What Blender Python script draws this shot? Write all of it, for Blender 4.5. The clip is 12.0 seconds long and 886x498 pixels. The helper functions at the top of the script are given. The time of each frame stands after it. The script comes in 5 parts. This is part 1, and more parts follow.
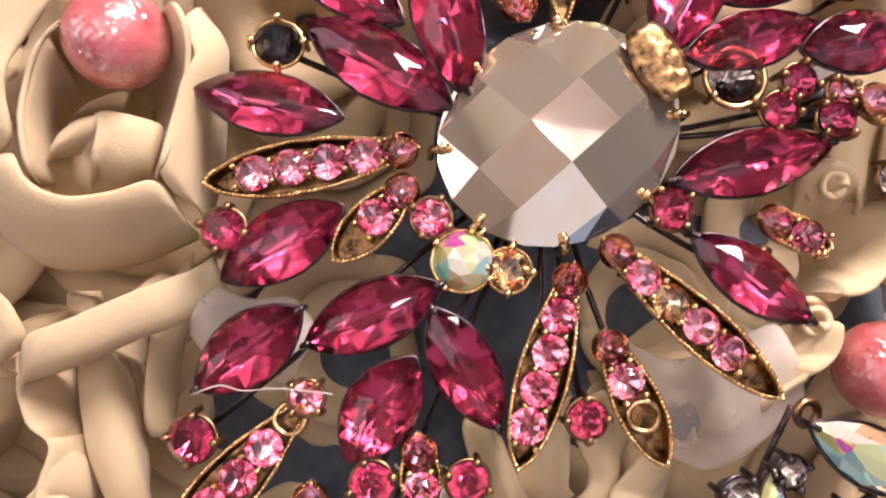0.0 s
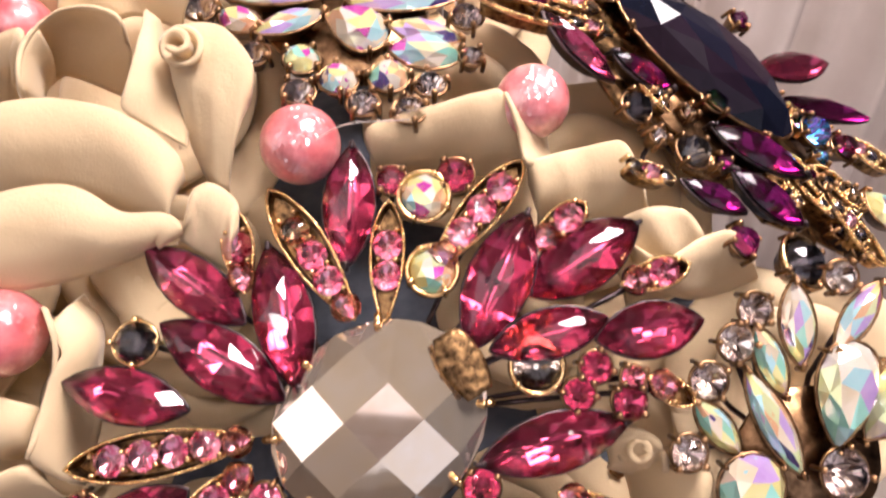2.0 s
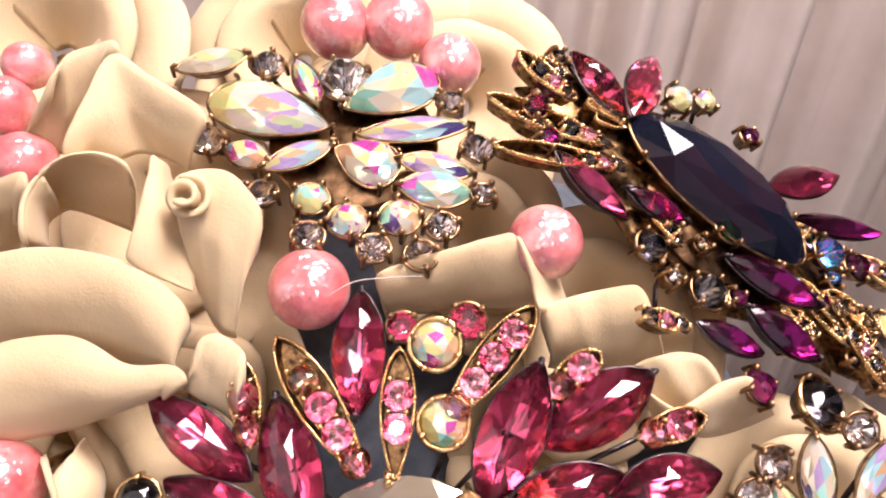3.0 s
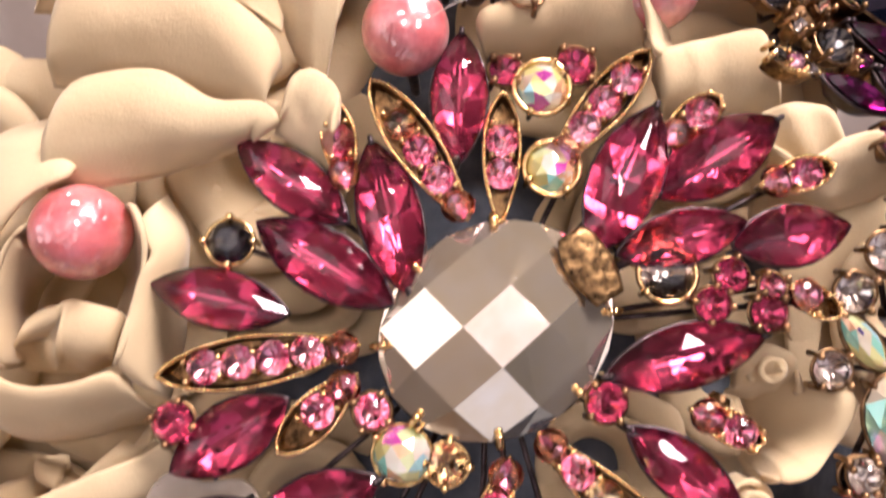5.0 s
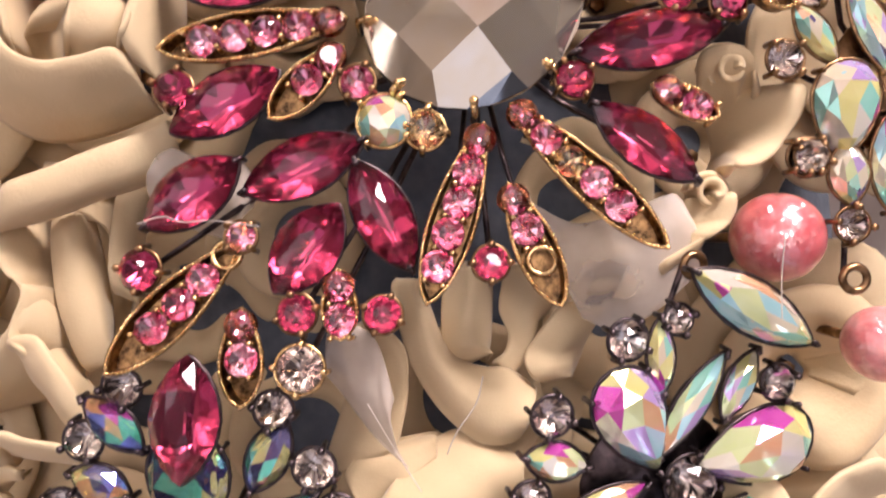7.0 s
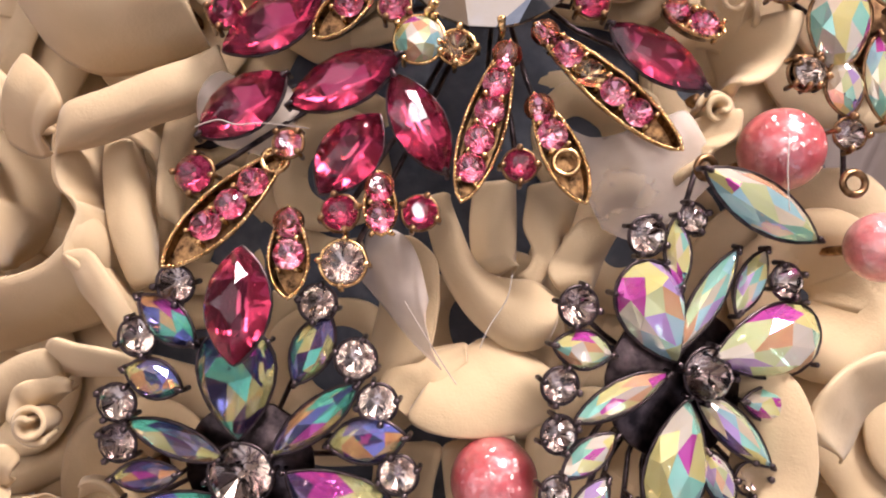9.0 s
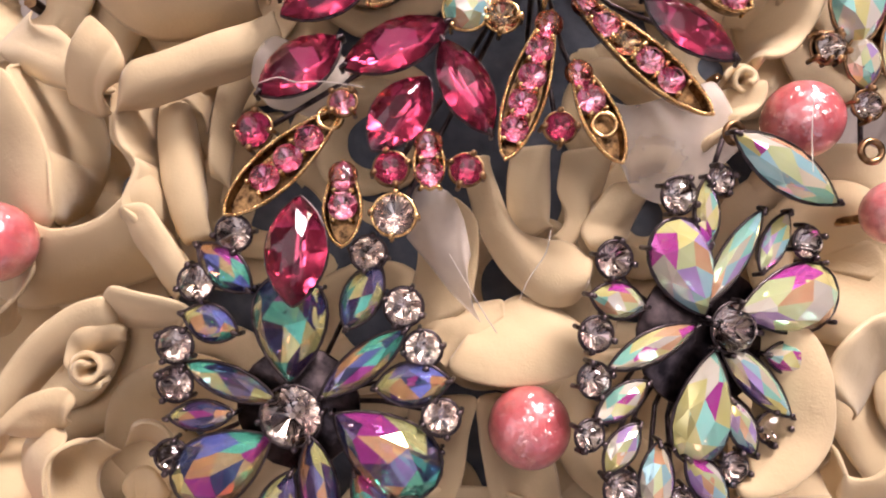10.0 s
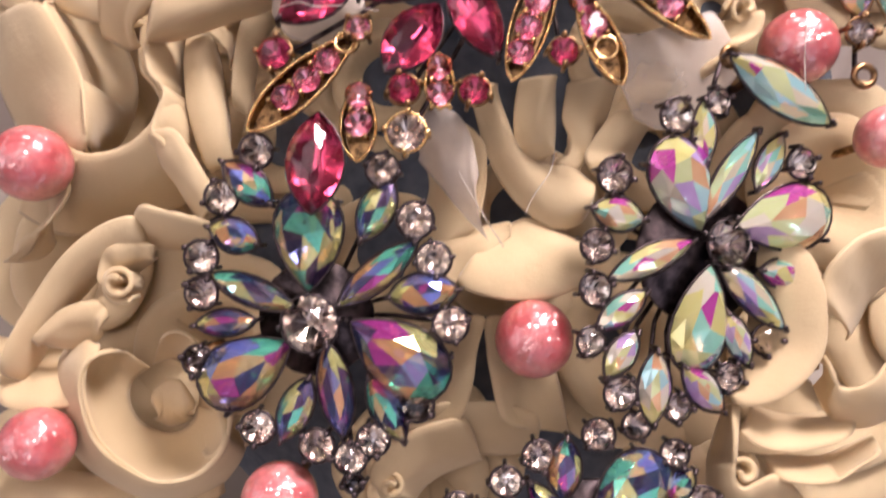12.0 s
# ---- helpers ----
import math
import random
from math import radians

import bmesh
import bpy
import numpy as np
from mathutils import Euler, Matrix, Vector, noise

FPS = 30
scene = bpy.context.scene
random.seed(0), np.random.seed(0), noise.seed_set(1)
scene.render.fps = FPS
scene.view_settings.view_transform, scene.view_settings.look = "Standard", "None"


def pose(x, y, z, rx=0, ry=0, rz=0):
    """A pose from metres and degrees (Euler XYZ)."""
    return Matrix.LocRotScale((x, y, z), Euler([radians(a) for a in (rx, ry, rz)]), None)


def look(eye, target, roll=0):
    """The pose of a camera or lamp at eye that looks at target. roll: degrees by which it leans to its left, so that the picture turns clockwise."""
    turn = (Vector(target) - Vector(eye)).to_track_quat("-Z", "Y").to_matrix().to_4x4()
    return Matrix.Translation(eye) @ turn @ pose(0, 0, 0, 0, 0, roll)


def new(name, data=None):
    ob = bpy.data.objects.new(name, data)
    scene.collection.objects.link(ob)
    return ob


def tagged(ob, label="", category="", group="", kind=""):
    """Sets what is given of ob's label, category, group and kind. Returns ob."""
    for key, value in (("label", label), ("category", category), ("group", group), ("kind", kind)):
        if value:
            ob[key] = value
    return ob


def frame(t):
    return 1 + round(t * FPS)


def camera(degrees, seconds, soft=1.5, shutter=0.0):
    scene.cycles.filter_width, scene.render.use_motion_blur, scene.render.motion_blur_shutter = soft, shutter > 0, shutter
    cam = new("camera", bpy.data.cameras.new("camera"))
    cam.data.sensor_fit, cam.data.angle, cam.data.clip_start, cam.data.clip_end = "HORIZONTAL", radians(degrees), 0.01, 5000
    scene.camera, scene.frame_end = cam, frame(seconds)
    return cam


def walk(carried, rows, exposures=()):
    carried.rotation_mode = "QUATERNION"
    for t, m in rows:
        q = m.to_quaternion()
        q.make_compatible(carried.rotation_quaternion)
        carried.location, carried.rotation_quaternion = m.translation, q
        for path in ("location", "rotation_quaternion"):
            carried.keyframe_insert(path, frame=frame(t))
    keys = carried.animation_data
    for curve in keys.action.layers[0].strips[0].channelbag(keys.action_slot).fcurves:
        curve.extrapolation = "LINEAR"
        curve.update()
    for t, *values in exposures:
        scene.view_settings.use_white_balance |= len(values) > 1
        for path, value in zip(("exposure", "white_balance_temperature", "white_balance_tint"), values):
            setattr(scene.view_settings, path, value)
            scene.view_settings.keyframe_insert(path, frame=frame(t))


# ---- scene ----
cam = camera(66.00, 12.0, soft=2.05, shutter=0.35)
PATH = [
    (0, -0.01174, -0.00558, 0.08553, -1.511, -1.468, 5.199),
    (0.5, -0.01115, -0.00785, 0.09031, -1.391, -1.591, 5.186),
    (1, -0.00487, 0.00154, 0.09356, -0.711, -0.760, 4.880),
    (1.5, 0.00174, 0.01355, 0.09594, 2.172, -0.990, 4.530),
    (2, 0.00949, 0.02683, 0.09785, 3.272, -0.767, 4.543),
    (2.5, 0.00678, 0.04172, 0.09810, 3.046, -1.021, 4.697),
    (2.7, 0.00634, 0.04583, 0.09757, 4.534, -1.266, 4.734),
    (4.5, -0.00263, 0.03402, 0.08739, 1.738, -0.135, 4.694),
    (5, -0.00359, 0.01573, 0.08901, 1.129, 0.273, 5.262),
    (5.5, 0.00139, 0.00283, 0.08876, 0.245, -0.020, 5.644),
    (6, -0.00017, -0.00631, 0.09171, -0.391, 0.016, 6.064),
    (6.5, 0.00167, -0.01417, 0.09448, -0.649, 0.121, 6.261),
    (7, 0.00319, -0.02365, 0.09584, -0.950, 0.240, 6.382),
    (7.5, -0.00253, -0.03243, 0.09581, -2.336, 0.547, 6.505),
    (7.7, -0.00330, -0.03495, 0.09609, -2.920, 0.652, 6.415),
    (9.3, 0.00023, -0.04739, 0.10423, 2.948, -0.447, 5.983),
    (9.5, -0.00243, -0.05051, 0.10499, 2.752, -0.820, 6.376),
    (10, -0.00691, -0.05259, 0.10831, 2.931, -0.805, 6.810),
    (10.5, -0.00511, -0.05630, 0.10998, 2.282, -0.734, 7.010),
    (11, -0.00464, -0.06939, 0.10887, 1.625, -0.212, 6.831),
    (11.5, -0.00709, -0.07592, 0.10906, 1.481, 0.340, 6.788),
    (12, -0.00474, -0.06536, 0.11394, 2.500, 0.349, 6.985),
]
# The bouquet is built in its own frame (millimetres, facing +z) and leaned back as it stands in the room.
G = Matrix.Translation((0, 0, 1.0)) @ Matrix.Rotation(radians(55), 4, "X")
walk(cam, [(t, G @ pose(*place)) for t, *place in PATH], ((0, 0.38, 5700, 26), (12, 0.38, 5700, 26)))
MM = 0.001

# ---- world and lights ----
world = bpy.data.worlds.new("room_air")
scene.world = world
world.use_nodes = True
world.node_tree.nodes["Background"].inputs[0].default_value = (0.9, 0.75, 0.58, 1)
world.node_tree.nodes["Background"].inputs[1].default_value = 0.25


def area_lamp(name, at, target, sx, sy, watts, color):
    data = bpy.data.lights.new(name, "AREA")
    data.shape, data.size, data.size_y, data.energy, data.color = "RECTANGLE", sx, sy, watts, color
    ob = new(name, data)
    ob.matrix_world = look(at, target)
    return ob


# Unseen lamp added as cool fill from the south.
area_lamp("south_fill_light", (0.60, -1.86, 0.95), (0.60, 0, 0.95), 1.8, 1.56, 3.4, (0.92, 0.93, 1.0))
# Unseen lamp added for the centre stone's left facets to reflect.
area_lamp("west_facet_light", (-1.66, -0.95, 1.60), (0, -0.95, 1.60), 1.5, 1.3, 8.0, (1.0, 0.91, 0.79))
# Unseen key light added above the bouquet; it has no fixture.
area_lamp("key_light", (0.13, 0.024, 1.43), (0.0, 0.0, 1.0), 0.15, 0.15, 4.2, (1.0, 0.87, 0.70))
# Unseen panel added as a bright field for the facets to reflect.
area_lamp("overhead_facet_light", (-0.35, -1.28, 2.36), (-0.35, -1.28, 0.0), 1.8, 0.9, 5.0, (1.0, 0.90, 0.77))
# Unseen bulbs added to put small glints on the stones.
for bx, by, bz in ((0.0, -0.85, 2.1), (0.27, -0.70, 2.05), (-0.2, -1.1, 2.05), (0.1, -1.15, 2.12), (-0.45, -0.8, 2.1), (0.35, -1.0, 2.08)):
    bulb = bpy.data.lights.new("glint_bulb_light", "POINT")
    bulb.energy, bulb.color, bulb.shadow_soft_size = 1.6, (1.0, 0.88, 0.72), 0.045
    new("glint_bulb_light", bulb).location = (bx, by, bz)


# ---- materials ----
def material(name):
    m = bpy.data.materials.new(name)
    m.use_nodes = True
    return m, m.node_tree.nodes, m.node_tree.links, m.node_tree.nodes["Principled BSDF"]


def noise_node(nodes, links, scale, detail=4, coord="Object"):
    tc = nodes.new("ShaderNodeTexCoord")
    n = nodes.new("ShaderNodeTexNoise")
    n.inputs["Scale"].default_value, n.inputs["Detail"].default_value = scale, detail
    links.new(tc.outputs[coord], n.inputs["Vector"])
    return n


def ramp_node(nodes, stops, constant=False):
    r = nodes.new("ShaderNodeValToRGB")
    el = r.color_ramp.elements
    while len(el) < len(stops):
        el.new(0.5)
    for e, (p, c) in zip(el, stops):
        e.position, e.color = p, (*c, 1)
    if constant:
        r.color_ramp.interpolation = "CONSTANT"
    return r


def bump(nodes, links, src, bsdf, strength, distance):
    b = nodes.new("ShaderNodeBump")
    b.inputs["Strength"].default_value, b.inputs["Distance"].default_value = strength, distance
    links.new(src, b.inputs["Height"])
    links.new(b.outputs[0], bsdf.inputs["Normal"])


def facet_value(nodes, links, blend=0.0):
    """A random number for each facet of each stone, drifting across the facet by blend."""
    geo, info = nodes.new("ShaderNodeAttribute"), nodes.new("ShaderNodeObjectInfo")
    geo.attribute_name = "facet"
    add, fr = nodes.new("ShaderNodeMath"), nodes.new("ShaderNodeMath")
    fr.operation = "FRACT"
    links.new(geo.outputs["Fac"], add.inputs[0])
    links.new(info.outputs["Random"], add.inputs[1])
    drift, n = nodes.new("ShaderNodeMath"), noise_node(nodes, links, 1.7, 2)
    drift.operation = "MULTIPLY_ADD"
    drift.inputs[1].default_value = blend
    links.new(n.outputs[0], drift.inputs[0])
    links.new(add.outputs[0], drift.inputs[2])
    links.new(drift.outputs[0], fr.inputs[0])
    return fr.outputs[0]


def facet_material(name, stops, metallic, rough, coat=0.6, blend=0.0, grain=4.0):
    """Each facet takes one of the colours, slightly mottled."""
    m, nodes, links, b = material(name)
    r = ramp_node(nodes, stops, True)
    links.new(facet_value(nodes, links, blend), r.inputs[0])
    n = noise_node(nodes, links, grain, 3)
    mix = nodes.new("ShaderNodeMix")
    mix.data_type, mix.blend_type = "RGBA", "OVERLAY"
    mix.inputs[0].default_value = 0.35
    links.new(r.outputs[0], mix.inputs[6])
    links.new(n.outputs[0], mix.inputs[7])
    links.new(mix.outputs[2], b.inputs["Base Color"])
    b.inputs["Metallic"].default_value, b.inputs["Roughness"].default_value = metallic, rough
    b.inputs["Coat Weight"].default_value, b.inputs["Coat Roughness"].default_value = coat, 0.02
    return m


def foil(name, stops, blend=0.0):
    """The coloured foil behind a stone, one colour a facet."""
    return facet_material(name, stops, 1.0, 0.12, 0.0, blend)


def crystal(name, color, film=0.0):
    """Polished cut glass; film is the thickness of an iridescent coating in nanometres."""
    m, nodes, links, b = material(name)
    n = noise_node(nodes, links, 3.0, 3)
    r = ramp_node(nodes, [(0.3, tuple(c * 0.9 for c in color)), (0.7, color)])
    links.new(n.outputs[0], r.inputs[0])
    links.new(r.outputs[0], b.inputs["Base Color"])
    b.inputs["Transmission Weight"].default_value = 1.0
    b.inputs["IOR"].default_value, b.inputs["Roughness"].default_value = 1.55, 0.02
    b.inputs["Thin Film Thickness"].default_value = film
    return m


def coated(name, stops, share, metallic):
    """Cut glass whose facets carry a mirror-like iridescent coating; share is how much of the light the coating throws back."""
    m = facet_material(name, stops, metallic, 0.06, 0.5, 0.04, 2.0)
    nodes, links = m.node_tree.nodes, m.node_tree.links
    glass, mix = nodes.new("ShaderNodeBsdfPrincipled"), nodes.new("ShaderNodeMixShader")
    glass.inputs["Transmission Weight"].default_value, glass.inputs["IOR"].default_value = 1.0, 1.55
    glass.inputs["Roughness"].default_value, glass.inputs["Base Color"].default_value = 0.02, (0.97, 0.95, 0.94, 1)
    mix.inputs[0].default_value = share
    links.new(glass.outputs[0], mix.inputs[1])
    links.new(nodes["Principled BSDF"].outputs[0], mix.inputs[2])
    links.new(mix.outputs[0], nodes["Material Output"].inputs[0])
    return m


AURORA_DARK_FOIL = foil("aurora_foil_dark", [
    (0.0, (0.16, 0.80, 0.60)), (0.10, (0.05, 0.05, 0.16)), (0.24, (0.80, 0.78, 0.26)), (0.34, (0.12, 0.08, 0.20)), (0.46, (0.22, 0.20, 0.42)),
    (0.56, (0.90, 0.42, 0.20)), (0.64, (0.62, 0.08, 0.46)), (0.73, (0.08, 0.10, 0.30)), (0.84, (0.30, 0.36, 0.85)), (0.92, (0.36, 0.80, 0.86))], 0.10)
AURORA_LIGHT_FOIL = foil("aurora_foil_light", [
    (0.0, (0.45, 0.92, 0.76)), (0.12, (0.95, 0.86, 0.34)), (0.28, (0.78, 0.14, 0.56)), (0.36, (0.96, 0.90, 0.78)), (0.50, (0.95, 0.56, 0.34)),
    (0.60, (0.78, 0.90, 0.50)), (0.70, (0.72, 0.52, 0.90)), (0.80, (0.55, 0.86, 0.94)), (0.90, (0.96, 0.80, 0.66)), (0.96, (0.16, 0.12, 0.40))], 0.10)
# Silver foil with sparkle painted in as bright and dark facets.
CLEAR_FOIL = foil("silver_sparkle_foil", [
    (0.0, (0.95, 0.88, 0.80)), (0.3, (0.50, 0.40, 0.38)), (0.5, (0.97, 0.92, 0.86)), (0.75, (0.74, 0.62, 0.56)), (0.9, (0.20, 0.15, 0.15))])
# Pink foil; its pale and deep facets add painted sparkle.
PINK_FOIL = foil("pink_sparkle_foil", [
    (0.0, (0.97, 0.70, 0.76)), (0.3, (0.90, 0.42, 0.54)), (0.5, (0.98, 0.84, 0.85)), (0.75, (0.84, 0.34, 0.46)), (0.9, (0.50, 0.10, 0.20))])
CHAMPAGNE_FOIL = foil("champagne_foil", [
    (0.0, (0.86, 0.68, 0.40)), (0.25, (0.34, 0.22, 0.12)), (0.5, (0.97, 0.86, 0.62)), (0.8, (0.55, 0.20, 0.14))])
SMOKY_FOIL = foil("smoky_foil", [(0.0, (0.05, 0.05, 0.07)), (0.5, (0.12, 0.11, 0.13)), (0.8, (0.60, 0.52, 0.42))])
BLUE_FOIL = foil("blue_foil", [(0.0, (0.10, 0.42, 0.85)), (0.3, (0.30, 0.82, 0.92)), (0.6, (0.42, 0.28, 0.82)), (0.85, (0.08, 0.10, 0.32))])
AURORA_GLASS = crystal("aurora_coated_glass", (0.97, 0.95, 0.93), 420.0)
AURORA_DARK_GLASS = coated("aurora_coating_dark", [
    (0.0, (0.20, 0.85, 0.60)), (0.13, (0.05, 0.05, 0.14)), (0.25, (0.92, 0.88, 0.34)), (0.40, (0.14, 0.08, 0.20)), (0.50, (0.30, 0.26, 0.50)),
    (0.58, (0.96, 0.50, 0.22)), (0.69, (0.66, 0.08, 0.46)), (0.76, (0.08, 0.11, 0.26)), (0.85, (0.26, 0.32, 0.88)), (0.90, (0.94, 0.72, 0.36))], 0.6, 0.55)
AURORA_LIGHT_GLASS = coated("aurora_coating_light", [
    (0.0, (0.42, 0.90, 0.74)), (0.10, (0.97, 0.90, 0.36)), (0.30, (0.72, 0.09, 0.50)), (0.36, (0.95, 0.88, 0.74)), (0.53, (0.95, 0.54, 0.30)),
    (0.60, (0.84, 0.92, 0.48)), (0.71, (0.66, 0.46, 0.86)), (0.78, (0.52, 0.88, 0.94)), (0.86, (0.97, 0.84, 0.62)), (0.96, (0.12, 0.08, 0.32))], 0.7, 0.45)
CLEAR_GLASS = crystal("clear_glass", (0.97, 0.94, 0.91))
PINK_GLASS = crystal("pink_glass", (0.97, 0.62, 0.70))
SMOKY_GLASS = crystal("smoky_glass", (0.60, 0.56, 0.52))
NAVY = facet_material("navy_crystal", [(0.0, (0.004, 0.005, 0.011)), (0.5, (0.007, 0.007, 0.014)), (0.8, (0.012, 0.007, 0.013))], 0.0, 0.04, 0.0)
NAVY.node_tree.nodes["Principled BSDF"].inputs["Specular IOR Level"].default_value = 0.22
# Cream and grey facet colours help stand in for reflections in the clear stone.
CENTRE = facet_material("reflection_tinted_crystal", [
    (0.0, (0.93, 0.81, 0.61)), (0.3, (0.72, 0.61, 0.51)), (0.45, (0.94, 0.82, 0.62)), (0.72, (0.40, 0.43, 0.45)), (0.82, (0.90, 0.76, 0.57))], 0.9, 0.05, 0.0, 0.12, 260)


def gem_glass(name, color, foil):
    """A tinted glass crown over a foiled back."""
    m, nodes, links, b = material(name)
    n = noise_node(nodes, links, 150, 3)
    r = ramp_node(nodes, [(0.3, tuple(c * 0.75 for c in color)), (0.7, color)])
    links.new(n.outputs[0], r.inputs[0])
    links.new(r.outputs[0], b.inputs["Base Color"])
    b.inputs["Transmission Weight"].default_value = 1.0
    b.inputs["IOR"].default_value, b.inputs["Roughness"].default_value = 1.52, 0.015
    f, nodes, links, b = material(name + "_foil")
    n = noise_node(nodes, links, 260, 3)
    r = ramp_node(nodes, [(0.3, tuple(c * 0.55 for c in foil)), (0.7, foil)])
    links.new(n.outputs[0], r.inputs[0])
    links.new(r.outputs[0], b.inputs["Base Color"])
    b.inputs["Metallic"].default_value, b.inputs["Roughness"].default_value = 0.95, 0.1
    return m, f


RUBY, RUBY_FOIL = gem_glass("ruby_glass", (0.87, 0.16, 0.31), (0.98, 0.68, 0.74))
PLUM, PLUM_FOIL = gem_glass("plum_glass", (0.45, 0.05, 0.30), (0.8, 0.4, 0.6))


def metal(name, dark, light, rough, scale=500):
    m, nodes, links, b = material(name)
    n = noise_node(nodes, links, scale, 5)
    r = ramp_node(nodes, [(0.3, dark), (0.65, light)])
    links.new(n.outputs[0], r.inputs[0])
    links.new(r.outputs[0], b.inputs["Base Color"])
    b.inputs["Metallic"].default_value, b.inputs["Roughness"].default_value = 1.0, rough
    bump(nodes, links, n.outputs[0], b, 0.5, 0.0003)
    return m


GOLD = metal("yellow_gold_plate", (0.40, 0.21, 0.07), (0.95, 0.68, 0.32), 0.2)
OLD_GOLD = metal("antique_gold_plate", (0.08, 0.042, 0.02), (0.42, 0.25, 0.12), 0.32)
PIT_GOLD = metal("pitted_gold_floor", (0.02, 0.012, 0.008), (0.40, 0.24, 0.10), 0.34, 900)
GUNMETAL = metal("dark_plated_metal", (0.03, 0.025, 0.027), (0.13, 0.10, 0.10), 0.36)


def fabric(name, a, b_):
    m, nodes, links, b = material(name)
    n = noise_node(nodes, links, 45, 4)
    fine = noise_node(nodes, links, 2600, 2)
    r = ramp_node(nodes, [(0.3, a), (0.7, b_)])
    links.new(n.outputs[0], r.inputs[0])
    links.new(r.outputs[0], b.inputs["Base Color"])
    b.inputs["Roughness"].default_value = 0.75
    b.inputs["Sheen Weight"].default_value = 0.25
    soft, both = noise_node(nodes, links, 150, 3), nodes.new("ShaderNodeMath")
    both.operation = "MULTIPLY_ADD"
    both.inputs[1].default_value = 6.0
    links.new(soft.outputs[0], both.inputs[0])
    links.new(fine.outputs[0], both.inputs[2])
    bump(nodes, links, both.outputs[0], b, 0.35, 0.0002)
    tr, mix, out = nodes.new("ShaderNodeBsdfTranslucent"), nodes.new("ShaderNodeMixShader"), nodes["Material Output"]
    links.new(r.outputs[0], tr.inputs[0])
    mix.inputs[0].default_value = 0.22
    links.new(b.outputs[0], mix.inputs[1])
    links.new(tr.outputs[0], mix.inputs[2])
    links.new(mix.outputs[0], out.inputs[0])
    return m


CREAM = fabric("cream_foam_petal", (0.67, 0.51, 0.285), (0.77, 0.62, 0.37))


def organza_material():
    m, nodes, links, b = material("sheer_organza")
    b.inputs["Base Color"].default_value = (0.80, 0.70, 0.60, 1)
    b.inputs["Roughness"].default_value = 0.35
    n = noise_node(nodes, links, 70, 4)
    r = ramp_node(nodes, [(0.3, (0.45, 0.45, 0.45)), (0.7, (0.72, 0.72, 0.72))])
    links.new(n.outputs[0], r.inputs[0])
    clear, mix = nodes.new("ShaderNodeBsdfTransparent"), nodes.new("ShaderNodeMixShader")
    links.new(r.outputs[0], mix.inputs[0])
    links.new(b.outputs[0], mix.inputs[1])
    links.new(clear.outputs[0], mix.inputs[2])
    links.new(mix.outputs[0], nodes["Material Output"].inputs[0])
    return m


ORGANZA = organza_material()


def pearl_material():
    """Translucent pink plastic under clear lacquer, with patches of small bright flakes."""
    m, nodes, links, b = material("pink_pearl_lacquer")
    n = noise_node(nodes, links, 1.6, 5)
    info, add = nodes.new("ShaderNodeObjectInfo"), nodes.new("ShaderNodeMath")
    add.operation = "MULTIPLY_ADD"
    add.inputs[1].default_value, add.inputs[2].default_value = 0.3, -0.15
    links.new(info.outputs["Random"], add.inputs[0])
    total = nodes.new("ShaderNodeMath")
    links.new(add.outputs[0], total.inputs[0])
    links.new(n.outputs[0], total.inputs[1])
    r = ramp_node(nodes, [(0.25, (0.52, 0.09, 0.10)), (0.5, (0.68, 0.19, 0.20)), (0.75, (0.82, 0.38, 0.36))])
    links.new(total.outputs[0], r.inputs[0])
    links.new(r.outputs[0], b.inputs["Base Color"])
    b.inputs["Roughness"].default_value = 0.3
    b.inputs["Subsurface Weight"].default_value, b.inputs["Subsurface Scale"].default_value = 0.5, 0.003
    b.inputs["Subsurface Radius"].default_value = (1.0, 0.45, 0.4)
    b.inputs["Coat Weight"].default_value, b.inputs["Coat Roughness"].default_value = 0.9, 0.05
    # flakes: each small cell leans its own way, in patches
    tc, cells, patch = nodes.new("ShaderNodeTexCoord"), nodes.new("ShaderNodeTexVoronoi"), noise_node(nodes, links, 2.2, 3)
    cells.inputs["Scale"].default_value = 15.0
    links.new(tc.outputs["Object"], cells.inputs["Vector"])
    half, scaled, summed, unit = [nodes.new("ShaderNodeVectorMath") for _ in range(4)]
    geo, flake, mix = nodes.new("ShaderNodeNewGeometry"), nodes.new("ShaderNodeBsdfPrincipled"), nodes.new("ShaderNodeMixShader")
    half.operation, scaled.operation, summed.operation, unit.operation = "SUBTRACT", "SCALE", "ADD", "NORMALIZE"
    half.inputs[1].default_value = (0.5, 0.5, 0.5)
    scaled.inputs["Scale"].default_value = 0.75
    links.new(cells.outputs["Color"], half.inputs[0])
    links.new(half.outputs[0], scaled.inputs[0])
    links.new(geo.outputs["Normal"], summed.inputs[0])
    links.new(scaled.outputs[0], summed.inputs[1])
    links.new(summed.outputs[0], unit.inputs[0])
    flake.inputs["Base Color"].default_value = (0.97, 0.80, 0.76, 1)
    flake.inputs["Metallic"].default_value, flake.inputs["Roughness"].default_value = 1.0, 0.26
    links.new(unit.outputs[0], flake.inputs["Normal"])
    spots = ramp_node(nodes, [(0.42, (0.08, 0.08, 0.08)), (0.62, (0.34, 0.34, 0.34))])
    links.new(patch.outputs[0], spots.inputs[0])
    links.new(spots.outputs[0], mix.inputs[0])
    links.new(b.outputs[0], mix.inputs[1])
    links.new(flake.outputs[0], mix.inputs[2])
    links.new(mix.outputs[0], nodes["Material Output"].inputs[0])
    return m


PEARL = pearl_material()


